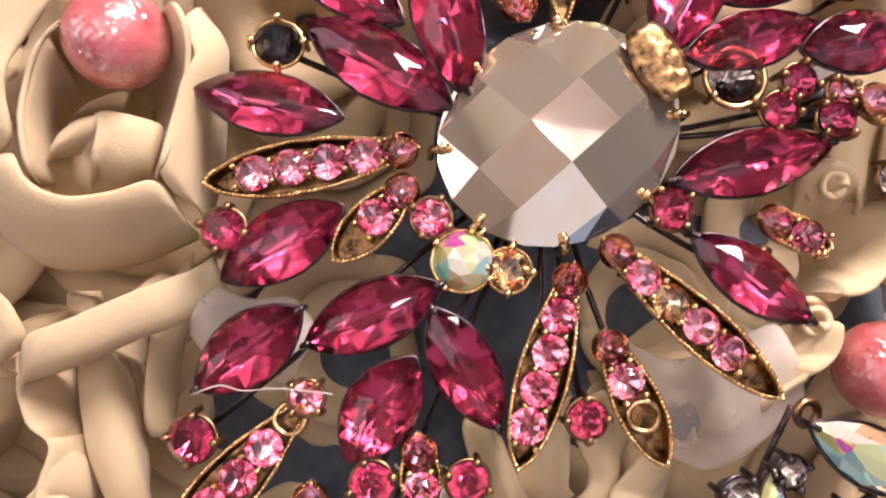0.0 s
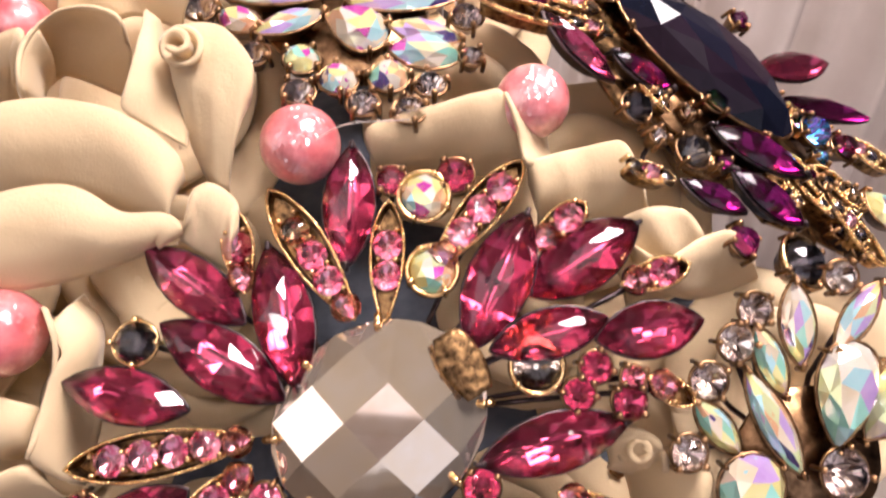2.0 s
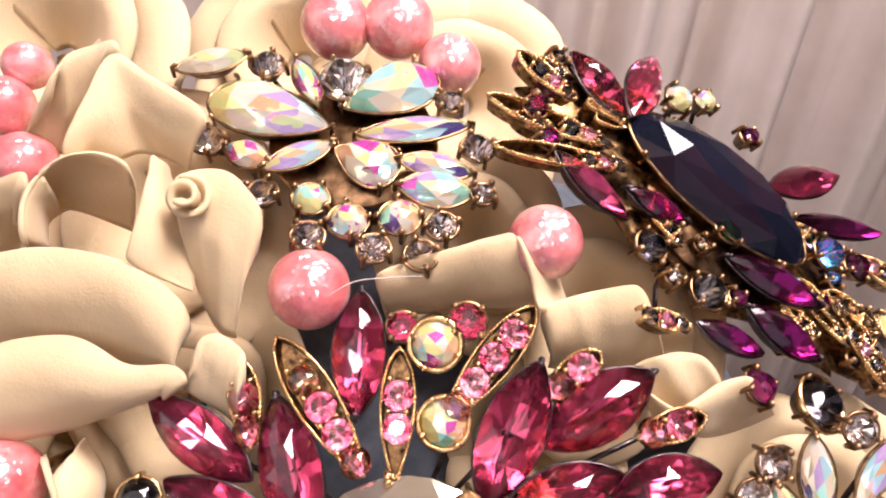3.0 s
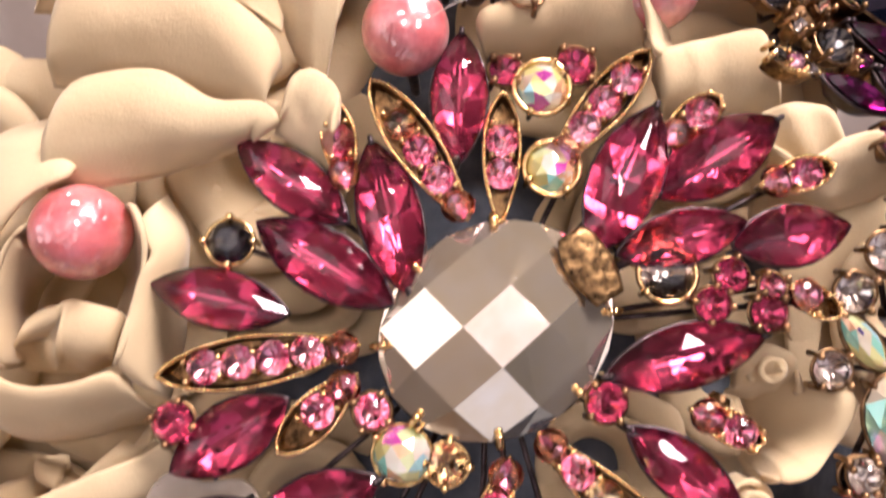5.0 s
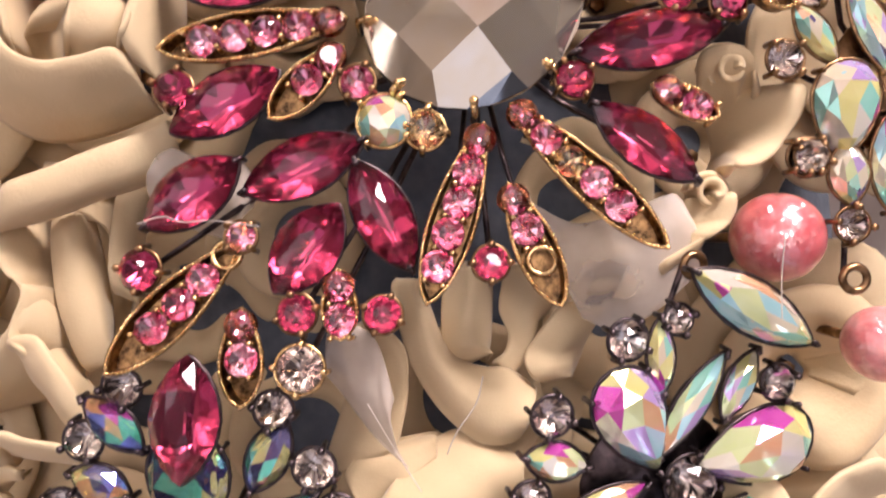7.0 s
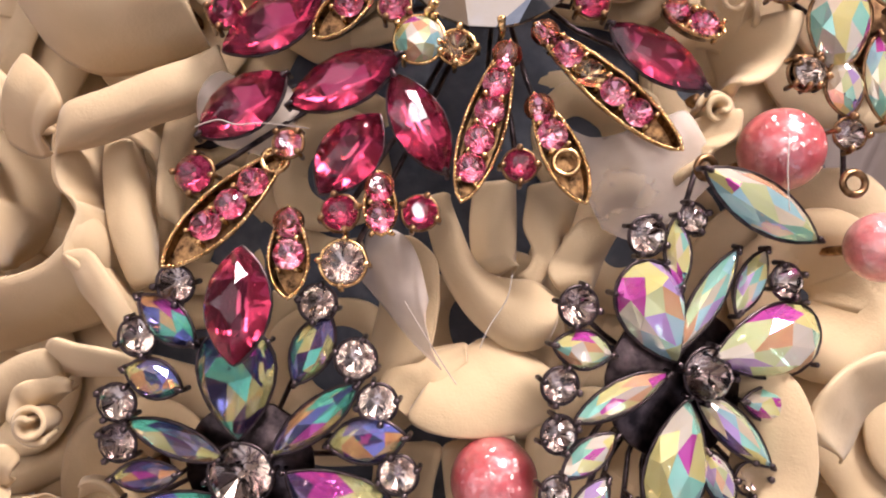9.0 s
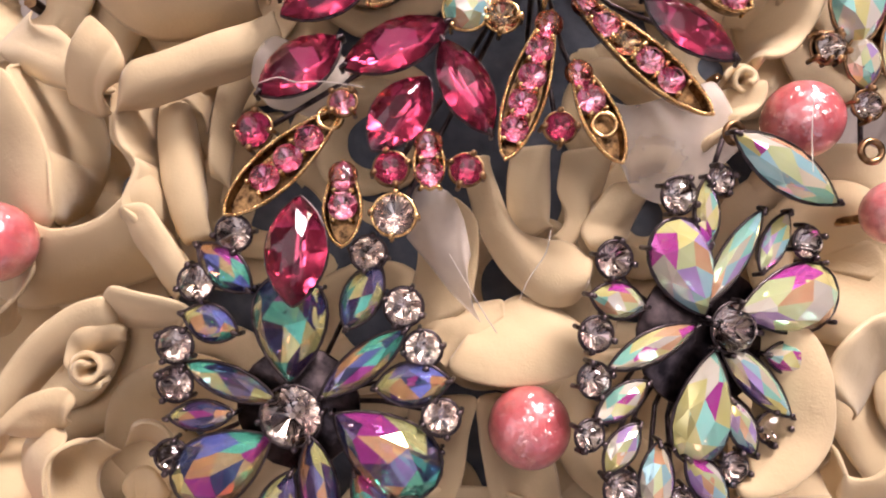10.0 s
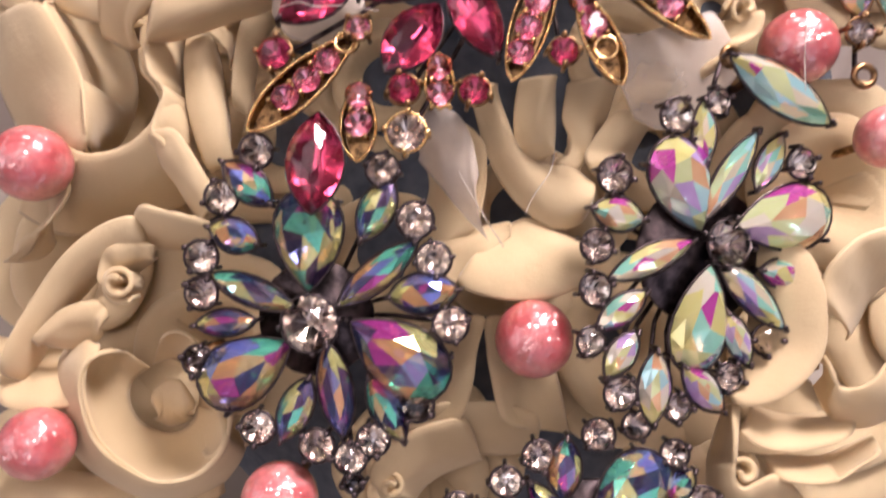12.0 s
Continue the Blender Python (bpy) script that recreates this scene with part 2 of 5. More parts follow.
def nylon_material():
    m, nodes, links, b = material("clear_nylon")
    b.inputs["Base Color"].default_value = (0.9, 0.82, 0.74, 1)
    b.inputs["Roughness"].default_value, b.inputs["Transmission Weight"].default_value = 0.2, 0.55
    return m


NYLON = nylon_material()


def plain(name, a, b_, rough, scale):
    m, nodes, links, b = material(name)
    n = noise_node(nodes, links, scale, 5)
    r = ramp_node(nodes, [(0.3, a), (0.7, b_)])
    links.new(n.outputs[0], r.inputs[0])
    links.new(r.outputs[0], b.inputs["Base Color"])
    b.inputs["Roughness"].default_value = rough
    bump(nodes, links, n.outputs[0], b, 0.1, 0.002)
    return m


FOAM = plain("dark_floral_foam", (0.06, 0.07, 0.088), (0.10, 0.112, 0.135), 0.9, 300)
WALL = plain("warm_wall_paint", (0.36, 0.31, 0.28), (0.42, 0.36, 0.32), 0.8, 6)
# For unseen walls, kept dark so the stone's right facets reflect little.
UNSEEN_DARK_WALL = plain("unseen_dark_wall", (0.12, 0.115, 0.125), (0.16, 0.15, 0.16), 0.7, 6)
CEILING = plain("ceiling_paint", (0.56, 0.51, 0.45), (0.62, 0.57, 0.50), 0.85, 6)
FLOOR = plain("floor_wood", (0.14, 0.08, 0.04), (0.24, 0.14, 0.08), 0.5, 9)
TABLE = plain("table_cloth", (0.30, 0.26, 0.22), (0.36, 0.31, 0.26), 0.8, 40)
CURTAIN = plain("curtain_satin", (0.68, 0.59, 0.51), (0.76, 0.66, 0.58), 0.5, 25)


# ---- mesh helpers ----
def mesh_of(name, bm, mats, smooth=False):
    bm.normal_update()
    me = bpy.data.meshes.new(name)
    bm.to_mesh(me)
    bm.free()
    for m in mats:
        me.materials.append(m)
    if smooth:
        for p in me.polygons:
            p.use_smooth = True
    return me


ORIGIN = {}


def thing(name, x, y, z, label, category, group="", normal=(0, 0, 1)):
    """A top-level Empty at a place of the bouquet's frame."""
    ob = new(name)
    ob.empty_display_size = 0.005
    ob.matrix_world = G @ Matrix.Translation((x * MM, y * MM, z * MM))
    ORIGIN[ob.name] = (Vector((x, y, z)), Vector(normal).normalized())
    return tagged(ob, label, category, group)


def part(name, data, parent, m=None, label=""):
    """One mesh under a thing or a part; m is its pose in the parent's frame."""
    if isinstance(data, tuple):
        data = mesh_of(name, *data)
    ob = new(name, data)
    ob.parent = parent
    if m is not None:
        ob.matrix_basis = m
    return tagged(ob, label)


def on_brooch(b, x, y, z, ang=0.0, lean=0.0):
    """Pose of a stone of a brooch, lying in the brooch's plane and turned by ang."""
    c, n = ORIGIN[b.name]
    tilt = Vector((0, 0, 1)).rotation_difference(n).to_matrix().to_4x4()
    return Matrix.Translation((Vector((x, y, z)) - c) * MM) @ tilt @ pose(0, 0, 0, 0, 0, ang) @ pose(0, 0, 0, 0, lean, 0)


def tube_into(bm, pts, radius, sides=6, closed=False, taper=None):
    pts = [Vector(p) for p in pts]
    rings, n = [], len(pts)
    for i, p in enumerate(pts):
        a = pts[(i - 1) % n] if closed or i else p
        b = pts[(i + 1) % n] if closed or i < n - 1 else p
        d = (b - a).normalized()
        side = d.cross(Vector((0, 0, 1)))
        if side.length < 1e-4:
            side = d.cross(Vector((1, 0, 0)))
        side.normalize()
        up = side.cross(d)
        r = radius * (taper[i] if taper else 1)
        rings.append([bm.verts.new(p + side * r * math.cos(k * math.tau / sides) + up * r * math.sin(k * math.tau / sides)) for k in range(sides)])
    for i in range(n if closed else n - 1):
        a, b = rings[i], rings[(i + 1) % n]
        for k in range(sides):
            bm.faces.new((a[k], a[(k + 1) % sides], b[(k + 1) % sides], b[k]))
    if not closed:
        bm.faces.new(rings[0][::-1])
        bm.faces.new(rings[-1])


def blob_into(bm, p, r, flat=1.0):
    """A small bead."""
    made = bmesh.ops.create_icosphere(bm, subdivisions=1, radius=r, matrix=Matrix.Translation(p) @ Matrix.Diagonal((1, 1, flat, 1)))
    return made


def outline(shape, n):
    pts = []
    for i in range(n):
        t = math.tau * i / n
        if shape == "marquise":
            x = math.cos(t)
            pts.append((x, math.copysign(max(0, 1 - x * x) ** 0.85, math.sin(t))))
        elif shape == "pear":
            pts.append((-math.cos(t), math.sin(t) * math.sin(t / 2) ** 0.75 * 1.12))
        else:
            pts.append((math.cos(t), math.sin(t)))
    return pts


def mark_facets(bm, group):
    """Gives every cut sector of a stone a random number of its own."""
    rng = random.Random(len(bm.faces))
    keys = [group.get(f, -1) for f in bm.faces]
    facet, numbers = bm.faces.layers.float.new("facet"), {}
    for f, k in zip(bm.faces, keys):
        f[facet] = numbers.setdefault(k, rng.random())


def stone_mesh(name, shape, mats, table=0.5, mid=0.74, n=16, dome=0.12):
    """A unit cut stone: girdle of radius one, crown up to z = 1, back down to z = -1."""
    bm = bmesh.new()
    g = [bm.verts.new((x, y, 0)) for x, y in outline(shape, n)]
    half = outline(shape, n // 2)
    ring = [bm.verts.new((x * mid, y * mid, 0.62)) for x, y in half]
    turn = outline(shape, n)
    top = [bm.verts.new((turn[(2 * j + 1) % n][0] * table, turn[(2 * j + 1) % n][1] * table, 1.0)) for j in range(n // 2)]
    h, group = n // 2, {}
    for j in range(h):
        a, b, c = g[(2 * j - 1) % n], g[2 * j], g[(2 * j + 1) % n]
        group[bm.faces.new((a, b, ring[j]))] = j
        group[bm.faces.new((b, c, ring[j]))] = j
        group[bm.faces.new((c, ring[(j + 1) % h], ring[j]))] = j
        group[bm.faces.new((ring[j], ring[(j + 1) % h], top[j]))] = j
        group[bm.faces.new((ring[j], top[j], top[j - 1]))] = j
    if dome > 0:
        cx = 0.12 if shape == "pear" else 0.0
        centre = bm.verts.new((cx, 0, 1 + dome))
        step = 2
        for j in range(0, h, step):
            group[bm.faces.new([centre] + [top[(j + k) % h] for k in range(step + 1)])] = 100 + j
    else:
        bm.faces.new(top)
    under = [bm.verts.new((x * 0.5, y * 0.06, -1.0)) if shape == "marquise" else bm.verts.new((x * 0.12, y * 0.12, -1.0)) for x, y in half]
    low = []
    for j in range(h):
        a, b, c = g[(2 * j - 1) % n], g[2 * j], g[(2 * j + 1) % n]
        low += [bm.faces.new((b, a, under[j])), bm.faces.new((c, b, under[j])), bm.faces.new((c, under[j], under[(j + 1) % h]))]
        for k, f in enumerate(low[-3:]):
            group[f] = 200 + j * 3 + (k if shape == "round" else 2 * (k > 0))
    low.append(bm.faces.new(under[::-1]))
    if len(mats) > 1:
        for f in low:
            f.material_index = 1
    bmesh.ops.recalc_face_normals(bm, faces=bm.faces[:])
    mark_facets(bm, group)
    return mesh_of(name, bm, mats)


STONES = {}


def stone(shape, gem):
    key = (shape, gem)
    if key not in STONES:
        mats = {"ruby": (RUBY, RUBY_FOIL), "plum": (PLUM, PLUM_FOIL), "dark": (AURORA_DARK_GLASS, AURORA_DARK_FOIL), "aurora": (AURORA_LIGHT_GLASS, AURORA_LIGHT_FOIL), "clear": (CLEAR_GLASS, CLEAR_FOIL), "pink": (PINK_GLASS, PINK_FOIL),
                "champagne": (CLEAR_GLASS, CHAMPAGNE_FOIL), "smoky": (SMOKY_GLASS, SMOKY_FOIL), "blue": (AURORA_GLASS, BLUE_FOIL), "navy": (NAVY,)}[gem]
        if gem in ("ruby", "plum"):
            table, mid = (0.34 if shape == "marquise" else 0.5), 0.7
        else:
            table, mid = (0.52 if shape == "round" else 0.6), 0.8
        STONES[key] = stone_mesh(gem + "_" + shape, shape, mats, table, mid, 16, 0.1 if gem in ("navy", "dark", "aurora") else 0.0)
    return STONES[key]


RIMS = {}


def rim_mesh(shape, L, W, mat, claws):
    """A metal cup round a stone, with a rolled edge and small claws."""
    key = (shape, round(L, 1), round(W, 1), mat.name, claws)
    if key in RIMS:
        return RIMS[key]
    bm = bmesh.new()
    a, b = L / 2 * MM, W / 2 * MM
    pts = outline(shape, 24)
    tube_into(bm, [(x * (a + 0.0002), y * (b + 0.0002), -0.0002) for x, y in pts], 0.00028, 5, True)
    hi = [bm.verts.new((x * (a + 0.0003), y * (b + 0.0003), -0.0002)) for x, y in pts]
    lo = [bm.verts.new((x * a * 0.6, y * b * 0.6, -max(0.0026, b * 0.7 + 0.0003))) for x, y in pts]
    for i in range(24):
        bm.faces.new((hi[i], hi[(i + 1) % 24], lo[(i + 1) % 24], lo[i]))
    bm.faces.new(lo)
    spots = (0, 12) if shape == "marquise" else (0, 9, 15) if shape == "pear" else (3, 9, 15, 21)
    if claws:
        for s in spots:
            x, y = pts[s]
            q = 0.97 if shape == "marquise" else 1.08
            tube_into(bm, [(x * (a + 0.0006), y * (b + 0.0006), -0.0016), (x * (a + 0.0005), y * (b + 0.0005), 0.0005), (x * a * q, y * b * q, 0.0008)], 0.0004, 6)
            blob_into(bm, (x * a * q, y * b * q, 0.0008), 0.00062 if shape == "round" else 0.0005)
    RIMS[key] = mesh_of("setting_rim", bm, (mat,), True)
    return RIMS[key]


STYLE = {}
NAMES = {"marquise": "marquise_stone", "pear": "pear_stone", "round": "round_stone"}
RNG = random.Random(7)


def set_stone(b, shape, gem, x, y, z, L, W, H, ang, lean=None, claws=True, parent=None):
    lean = RNG.uniform(-7, 7) if lean is None else lean
    m = on_brooch(b, x, y, z, ang, lean)
    s = part(NAMES[shape], stone(shape, gem), b, m @ Matrix.Diagonal((L / 2 * MM, W / 2 * MM, H * MM, 1)))
    hidden = gem in ("ruby", "plum")
    plate = STYLE[b.name][1]
    if hidden:
        plate = GUNMETAL if shape == "marquise" else OLD_GOLD
    elif gem == "pink":
        plate = OLD_GOLD
    part("setting_rim", rim_mesh(shape, L * 0.97 if hidden else L, W * 0.94 if hidden else W, plate, claws and (not hidden or shape == "round" or RNG.random() < 0.35)), b, m @ Matrix.Translation((0, 0, -0.0004 if hidden else 0)))
    arm(b, x, y, z)
    return s


def arm(b, x, y, z, always=False):
    """A wire that joins a setting to the middle of its brooch."""
    c, n = ORIGIN[b.name]
    d = (Vector((x, y, z)) - c) * MM
    drop = n * -0.003
    q = d * 0.12 + drop * 1.6
    if (d - q).length < 0.002 or (RNG.random() < 0.6 and not always):
        return
    bm = bmesh.new()
    tube_into(bm, [d + drop * 0.9, (d + q) / 2 + drop * 2.0, q + drop], 0.00045, 5)
    part("wire_arm", (bm, (GUNMETAL,), True), b)


def marq(b, x, y, z, L, W, ang, gem=None, lean=None):
    gem = gem or STYLE[b.name][0]
    return set_stone(b, "marquise", gem, x, y, z, L, W, W * 0.30, ang, lean)


def pear(b, x, y, z, L, W, ang, gem=None):
    return set_stone(b, "pear", gem or STYLE[b.name][0], x, y, z, L, W, W * 0.26, ang)


def rnd(b, x, y, z, r, gem=None, rim=0):
    s = set_stone(b, "round", gem or STYLE[b.name][0], x, y, z, 2 * r, 2 * r, r * 0.62, RNG.uniform(0, 90))
    if rim:
        bm = bmesh.new()
        pts = [(math.cos(k * math.tau / 28) * (r + 0.35) * MM, math.sin(k * math.tau / 28) * (r + 0.35) * MM, 0.0004) for k in range(28)]
        tube_into(bm, pts, 0.00045, 6, True)
        part("bezel", (bm, (GOLD,), True), b, on_brooch(b, x, y, z), "polished gold bezel")
    return s


def ring(b, x, y, z, r):
    bm = bmesh.new()
    tube_into(bm, [(math.cos(k * math.tau / 20) * r * MM, math.sin(k * math.tau / 20) * r * MM, 0) for k in range(20)], 0.0006, 6, True)
    arm(b, x, y, z, True)
    part("hanging_loop", (bm, (OLD_GOLD,), True), b, on_brooch(b, x, y, z), "small antique gold loop")


def leaf(b, x, y, z, L, W, ang, stones="ppp", r=2.28):
    """A pointed gold leaf with a beaded edge; stones run from its broad end: p pink, e empty, d dark, c champagne."""
    m = on_brooch(b, x, y, z, ang, RNG.uniform(-5, 5))
    prof = []
    for i in range(25):
        s = i / 24
        prof.append((-L / 2 + L * s, W / 2 * (math.sin(math.pi * min(1.0, s * 0.98) ** 0.8)) ** 0.8 if 0 < s < 1 else 0.0))
    loop = prof + [(px, -py) for px, py in prof[-2:0:-1]]
    bm = bmesh.new()
    up = [bm.verts.new((px * MM, py * MM, 0.0)) for px, py in loop]
    floor_ = [bm.verts.new((px * MM * 0.93, py * MM * 0.8, -0.0016)) for px, py in loop]
    base = [bm.verts.new((px * MM * 0.9, py * MM * 0.75, -0.0026)) for px, py in loop]
    n = len(loop)
    for i in range(n):
        j = (i + 1) % n
        bm.faces.new((up[i], up[j], floor_[j], floor_[i]))
        bm.faces.new((up[j], up[i], base[i], base[j]))
    bm.faces.new(floor_)
    bm.faces.new(base[::-1])
    body = part("leaf_setting", (bm, (PIT_GOLD,)), b, m, "antique gold leaf setting")
    bm = bmesh.new()
    tube_into(bm, [(px * MM, py * MM, 0.0001) for px, py in loop], 0.00032, 5, True)
    # milled beads at even steps along the edge
    step, run = 0.62, 0.0
    for i in range(n):
        a, c = Vector((*loop[i], 0)), Vector((*loop[(i + 1) % n], 0))
        d = (c - a).length
        while run < d:
            q = a.lerp(c, run / d)
            blob_into(bm, (q.x * MM, q.y * MM, 0.0004), RNG.uniform(0.27, 0.36) * MM)
            run += step
        run -= d
    part("beaded_edge", (bm, (GOLD,), True), body, None, "bright gold beaded edge")
    for i, k in enumerate(stones):
        px = L / 2 - r * 1.0 - i * r * 1.98
        mm = Matrix.Translation((px * MM, RNG.uniform(-0.15, 0.15) * MM, 0.0003)) @ pose(0, 0, 0, RNG.uniform(-5, 5), RNG.uniform(-5, 5), RNG.uniform(0, 90))
        if k == "p":
            part("rhinestone", stone("round", "pink"), body, mm @ Matrix.Diagonal((r * MM, r * MM, r * 0.6 * MM, 1)))
        elif k == "d":
            part("rhinestone", stone("round", "smoky"), body, mm @ Matrix.Diagonal((r * MM, r * MM, r * 0.4 * MM, 1)), "dark smoky rhinestone")
        elif k == "c":
            part("rhinestone", stone("round", "champagne"), body, mm @ Matrix.Diagonal((r * MM, r * MM, r * 0.5 * MM, 1)), "pale champagne rhinestone")
        elif k == "e":
            eb = bmesh.new()
            tube_into(eb, [(math.cos(q * math.tau / 16) * r * 0.8 * MM, math.sin(q * math.tau / 16) * r * 0.8 * MM, 0) for q in range(16)], 0.0004, 5, True)
            part("empty_cup", (eb, (GOLD,), True), body, mm, "empty gold stone cup")
        if k in "pdc":
            for s in (1, -1):
                cb = bmesh.new()
                tube_into(cb, [((px - r) * MM, s * r * 0.7 * MM, -0.0008), ((px - r) * MM, s * r * 0.55 * MM, 0.0008)], 0.0004, 5)
                blob_into(cb, ((px - r) * MM, s * r * 0.55 * MM, 0.0009), 0.00048)
                part("claw", (cb, (GOLD,), True), body)
    arm(b, x, y, z)
    return body


def stem(b, x, y, z, mat, length=30):
    """The wire that holds a piece in the bouquet's core."""
    c, n = ORIGIN[b.name]
    p = (Vector((x, y, z)) - c) * MM
    bm = bmesh.new()
    tube_into(bm, [p, p + Vector((0, 0, -length * MM * 0.5)), p + Vector((0, 0, -length * MM))], 0.0009, 6)
    part("wire_stem", (bm, (mat,), True), b)


def back_plate(b, x, y, z, r, mat):
    bm = bmesh.new()
    loops = []
    for rr, zz in ((0.98, -2.6), (1.0, -3.0), (0.9, -3.8)):
        loops.append([bm.verts.new((math.cos(k * math.tau / 20) * r * rr * MM, math.sin(k * math.tau / 20) * r * rr * MM, zz * MM)) for k in range(20)])
    bm.faces.new(loops[0])
    for a, c in zip(loops, loops[1:]):
        for k in range(20):
            bm.faces.new((a[k], c[k], c[(k + 1) % 20], a[(k + 1) % 20]))
    bm.faces.new(loops[-1][::-1])
    part("back_plate", (bm, (mat,), True), b, on_brooch(b, x, y, z))


# ---- the room ----
def box_structure(name, x0, x1, y0, y1, z0, z1, mat):
    bm = bmesh.new()
    bmesh.ops.create_cube(bm, size=1, matrix=Matrix.Translation(((x0 + x1) / 2, (y0 + y1) / 2, (z0 + z1) / 2)) @ Matrix.Diagonal((x1 - x0, y1 - y0, z1 - z0, 1)))
    return tagged(new(name, mesh_of(name, bm, (mat,))), kind="structure")


# Unseen shell; its wall openings are cut for the added lamps.
box_structure("floor", -1.7, 1.7, -1.9, 0.8, -0.1, 0.0, FLOOR)
box_structure("ceiling", -1.7, 1.7, -1.9, 0.8, 2.4, 2.5, CEILING)
box_structure("wall_west_low", -1.8, -1.7, -1.9, 0.8, 0.0, 0.94, WALL)
box_structure("wall_west_high", -1.8, -1.7, -1.9, 0.8, 2.26, 2.4, WALL)
box_structure("wall_west_near", -1.8, -1.7, -1.9, -1.71, 0.94, 2.26, WALL)
box_structure("wall_west_far", -1.8, -1.7, -0.19, 0.8, 0.94, 2.26, WALL)
# Dark east wall, like south_right below, shapes the facet reflections.
box_structure("wall_east", 1.7, 1.8, -1.9, 0.8, 0.0, 2.4, UNSEEN_DARK_WALL)
box_structure("wall_north", -1.8, 1.8, 0.8, 0.9, 0.0, 2.4, WALL)
box_structure("wall_south_low", -1.8, 1.8, -2.0, -1.9, 0.0, 0.1, WALL)
box_structure("wall_south_high", -1.8, 1.8, -2.0, -1.9, 1.76, 2.4, WALL)
box_structure("wall_south_left", -1.8, -0.32, -2.0, -1.9, 0.1, 1.76, WALL)
box_structure("wall_south_right", 1.52, 1.8, -2.0, -1.9, 0.1, 1.76, UNSEEN_DARK_WALL)


def build_curtain():
    bm = bmesh.new()
    cols = []
    for i in range(241):
        x = -0.9 + 1.8 * i / 240
        y = 0.55 + 0.022 * math.sin(x * 62) + 0.012 * math.sin(x * 141 + 1.3)
        cols.append((bm.verts.new((x, y, 0.02)), bm.verts.new((x, y * 0.99 + 0.004, 1.2)), bm.verts.new((x, y, 2.3))))
    for a, b in zip(cols, cols[1:]):
        bm.faces.new((a[0], b[0], b[1], a[1]))
        bm.faces.new((a[1], b[1], b[2], a[2]))
    ob = new("curtain", mesh_of("curtain", bm, (CURTAIN,), True))
    ob.modifiers.new("thickness", "SOLIDIFY").thickness = 0.003
    return tagged(ob, "beige satin curtain hanging in vertical folds", "curtain")


build_curtain()


def build_table():
    bm = bmesh.new()
    bmesh.ops.create_cube(bm, size=1, matrix=Matrix.Translation((0, -0.02, 0.79)) @ Matrix.Diagonal((0.7, 0.5, 0.04, 1)))
    bmesh.ops.bevel(bm, geom=bm.edges[:], offset=0.008, segments=2, affect="EDGES")
    for sx in (-0.3, 0.3):
        for sy in (-0.22, 0.18):
            bmesh.ops.create_cube(bm, size=1, matrix=Matrix.Translation((sx, sy, 0.385)) @ Matrix.Diagonal((0.05, 0.05, 0.77, 1)))
    return tagged(new("table", mesh_of("table", bm, (TABLE,))), "plain small table under the bouquet", "table")


build_table()


def build_core():
    """The dark core that every stem is stuck into; its foot stands on the table."""
    bm = bmesh.new()
    bmesh.ops.create_uvsphere(bm, u_segments=48, v_segments=24, radius=1.0, matrix=Matrix.Diagonal((0.108, 0.122, 0.088, 1)))
    for v in bm.verts:
        v.co += v.co.normalized() * 0.003 * noise.noise(v.co * 40)
    me = mesh_of("bouquet_core", bm, (FOAM,), True)
    core = new("bouquet_core", me)
    core.matrix_world = G @ Matrix.Translation((0, -0.03, -0.11))
    tagged(core, "dark foam core of the bouquet, hidden under the flowers", "floral foam")
    bm = bmesh.new()
    bmesh.ops.create_cone(bm, cap_ends=True, segments=32, radius1=0.06, radius2=0.04, depth=0.12, matrix=G.inverted() @ Matrix.Translation((0, 0.06, 0.868)))
    part("foot", (bm, (FOAM,)), core, Matrix.Translation((0, 0.03, 0.11)))


build_core()


# ---- cream fabric roses ----
def petal_bm(R, h, spread, ruffle, roll, seed, nu=22, nv=16):
    """One curved petal round the z axis: a sheet that opens outward and rolls over at its lip."""
    rng = random.Random(seed)
    ph, ph2, off = rng.uniform(0, 6), rng.uniform(0, 6), rng.uniform(0, 50)
    bm = bmesh.new()
    grid = []
    for i in range(nu + 1):
        u = -1 + 2 * i / nu
        ang = u * spread
        top = 1 - 0.30 * abs(u) ** 2.4
        row = []
        for j in range(nv + 1):
            v = j / nv * top
            r = R * (0.18 + 0.82 * v ** 0.9)
            z = h * math.sin(min(v, 0.9) * math.pi * 0.52)
            over = max(0.0, j / nv - 0.74) / 0.26
            r += roll * math.sin(over * 2.6) * 1.5
            z -= roll * (1 - math.cos(over * 2.6)) * 0.9
            wave = ruffle * v ** 1.5 * (math.sin(u * 5.2 + ph) + 0.6 * math.sin(u * 9.1 + ph2))
            wob = noise.noise(Vector((u * 1.2 + off, v * 1.6, seed * 0.37)))
            r += wave + wob * R * 0.08
            z += wob * h * 0.10 + wave * 0.4
            a = ang + 0.06 * wob
            row.append(bm.verts.new((r * math.cos(a) * MM, r * math.sin(a) * MM, z * MM)))
        grid.append(row)
    for i in range(nu):
        for j in range(nv):
            bm.faces.new((grid[i][j], grid[i + 1][j], grid[i + 1][j + 1], grid[i][j + 1]))
    return bm


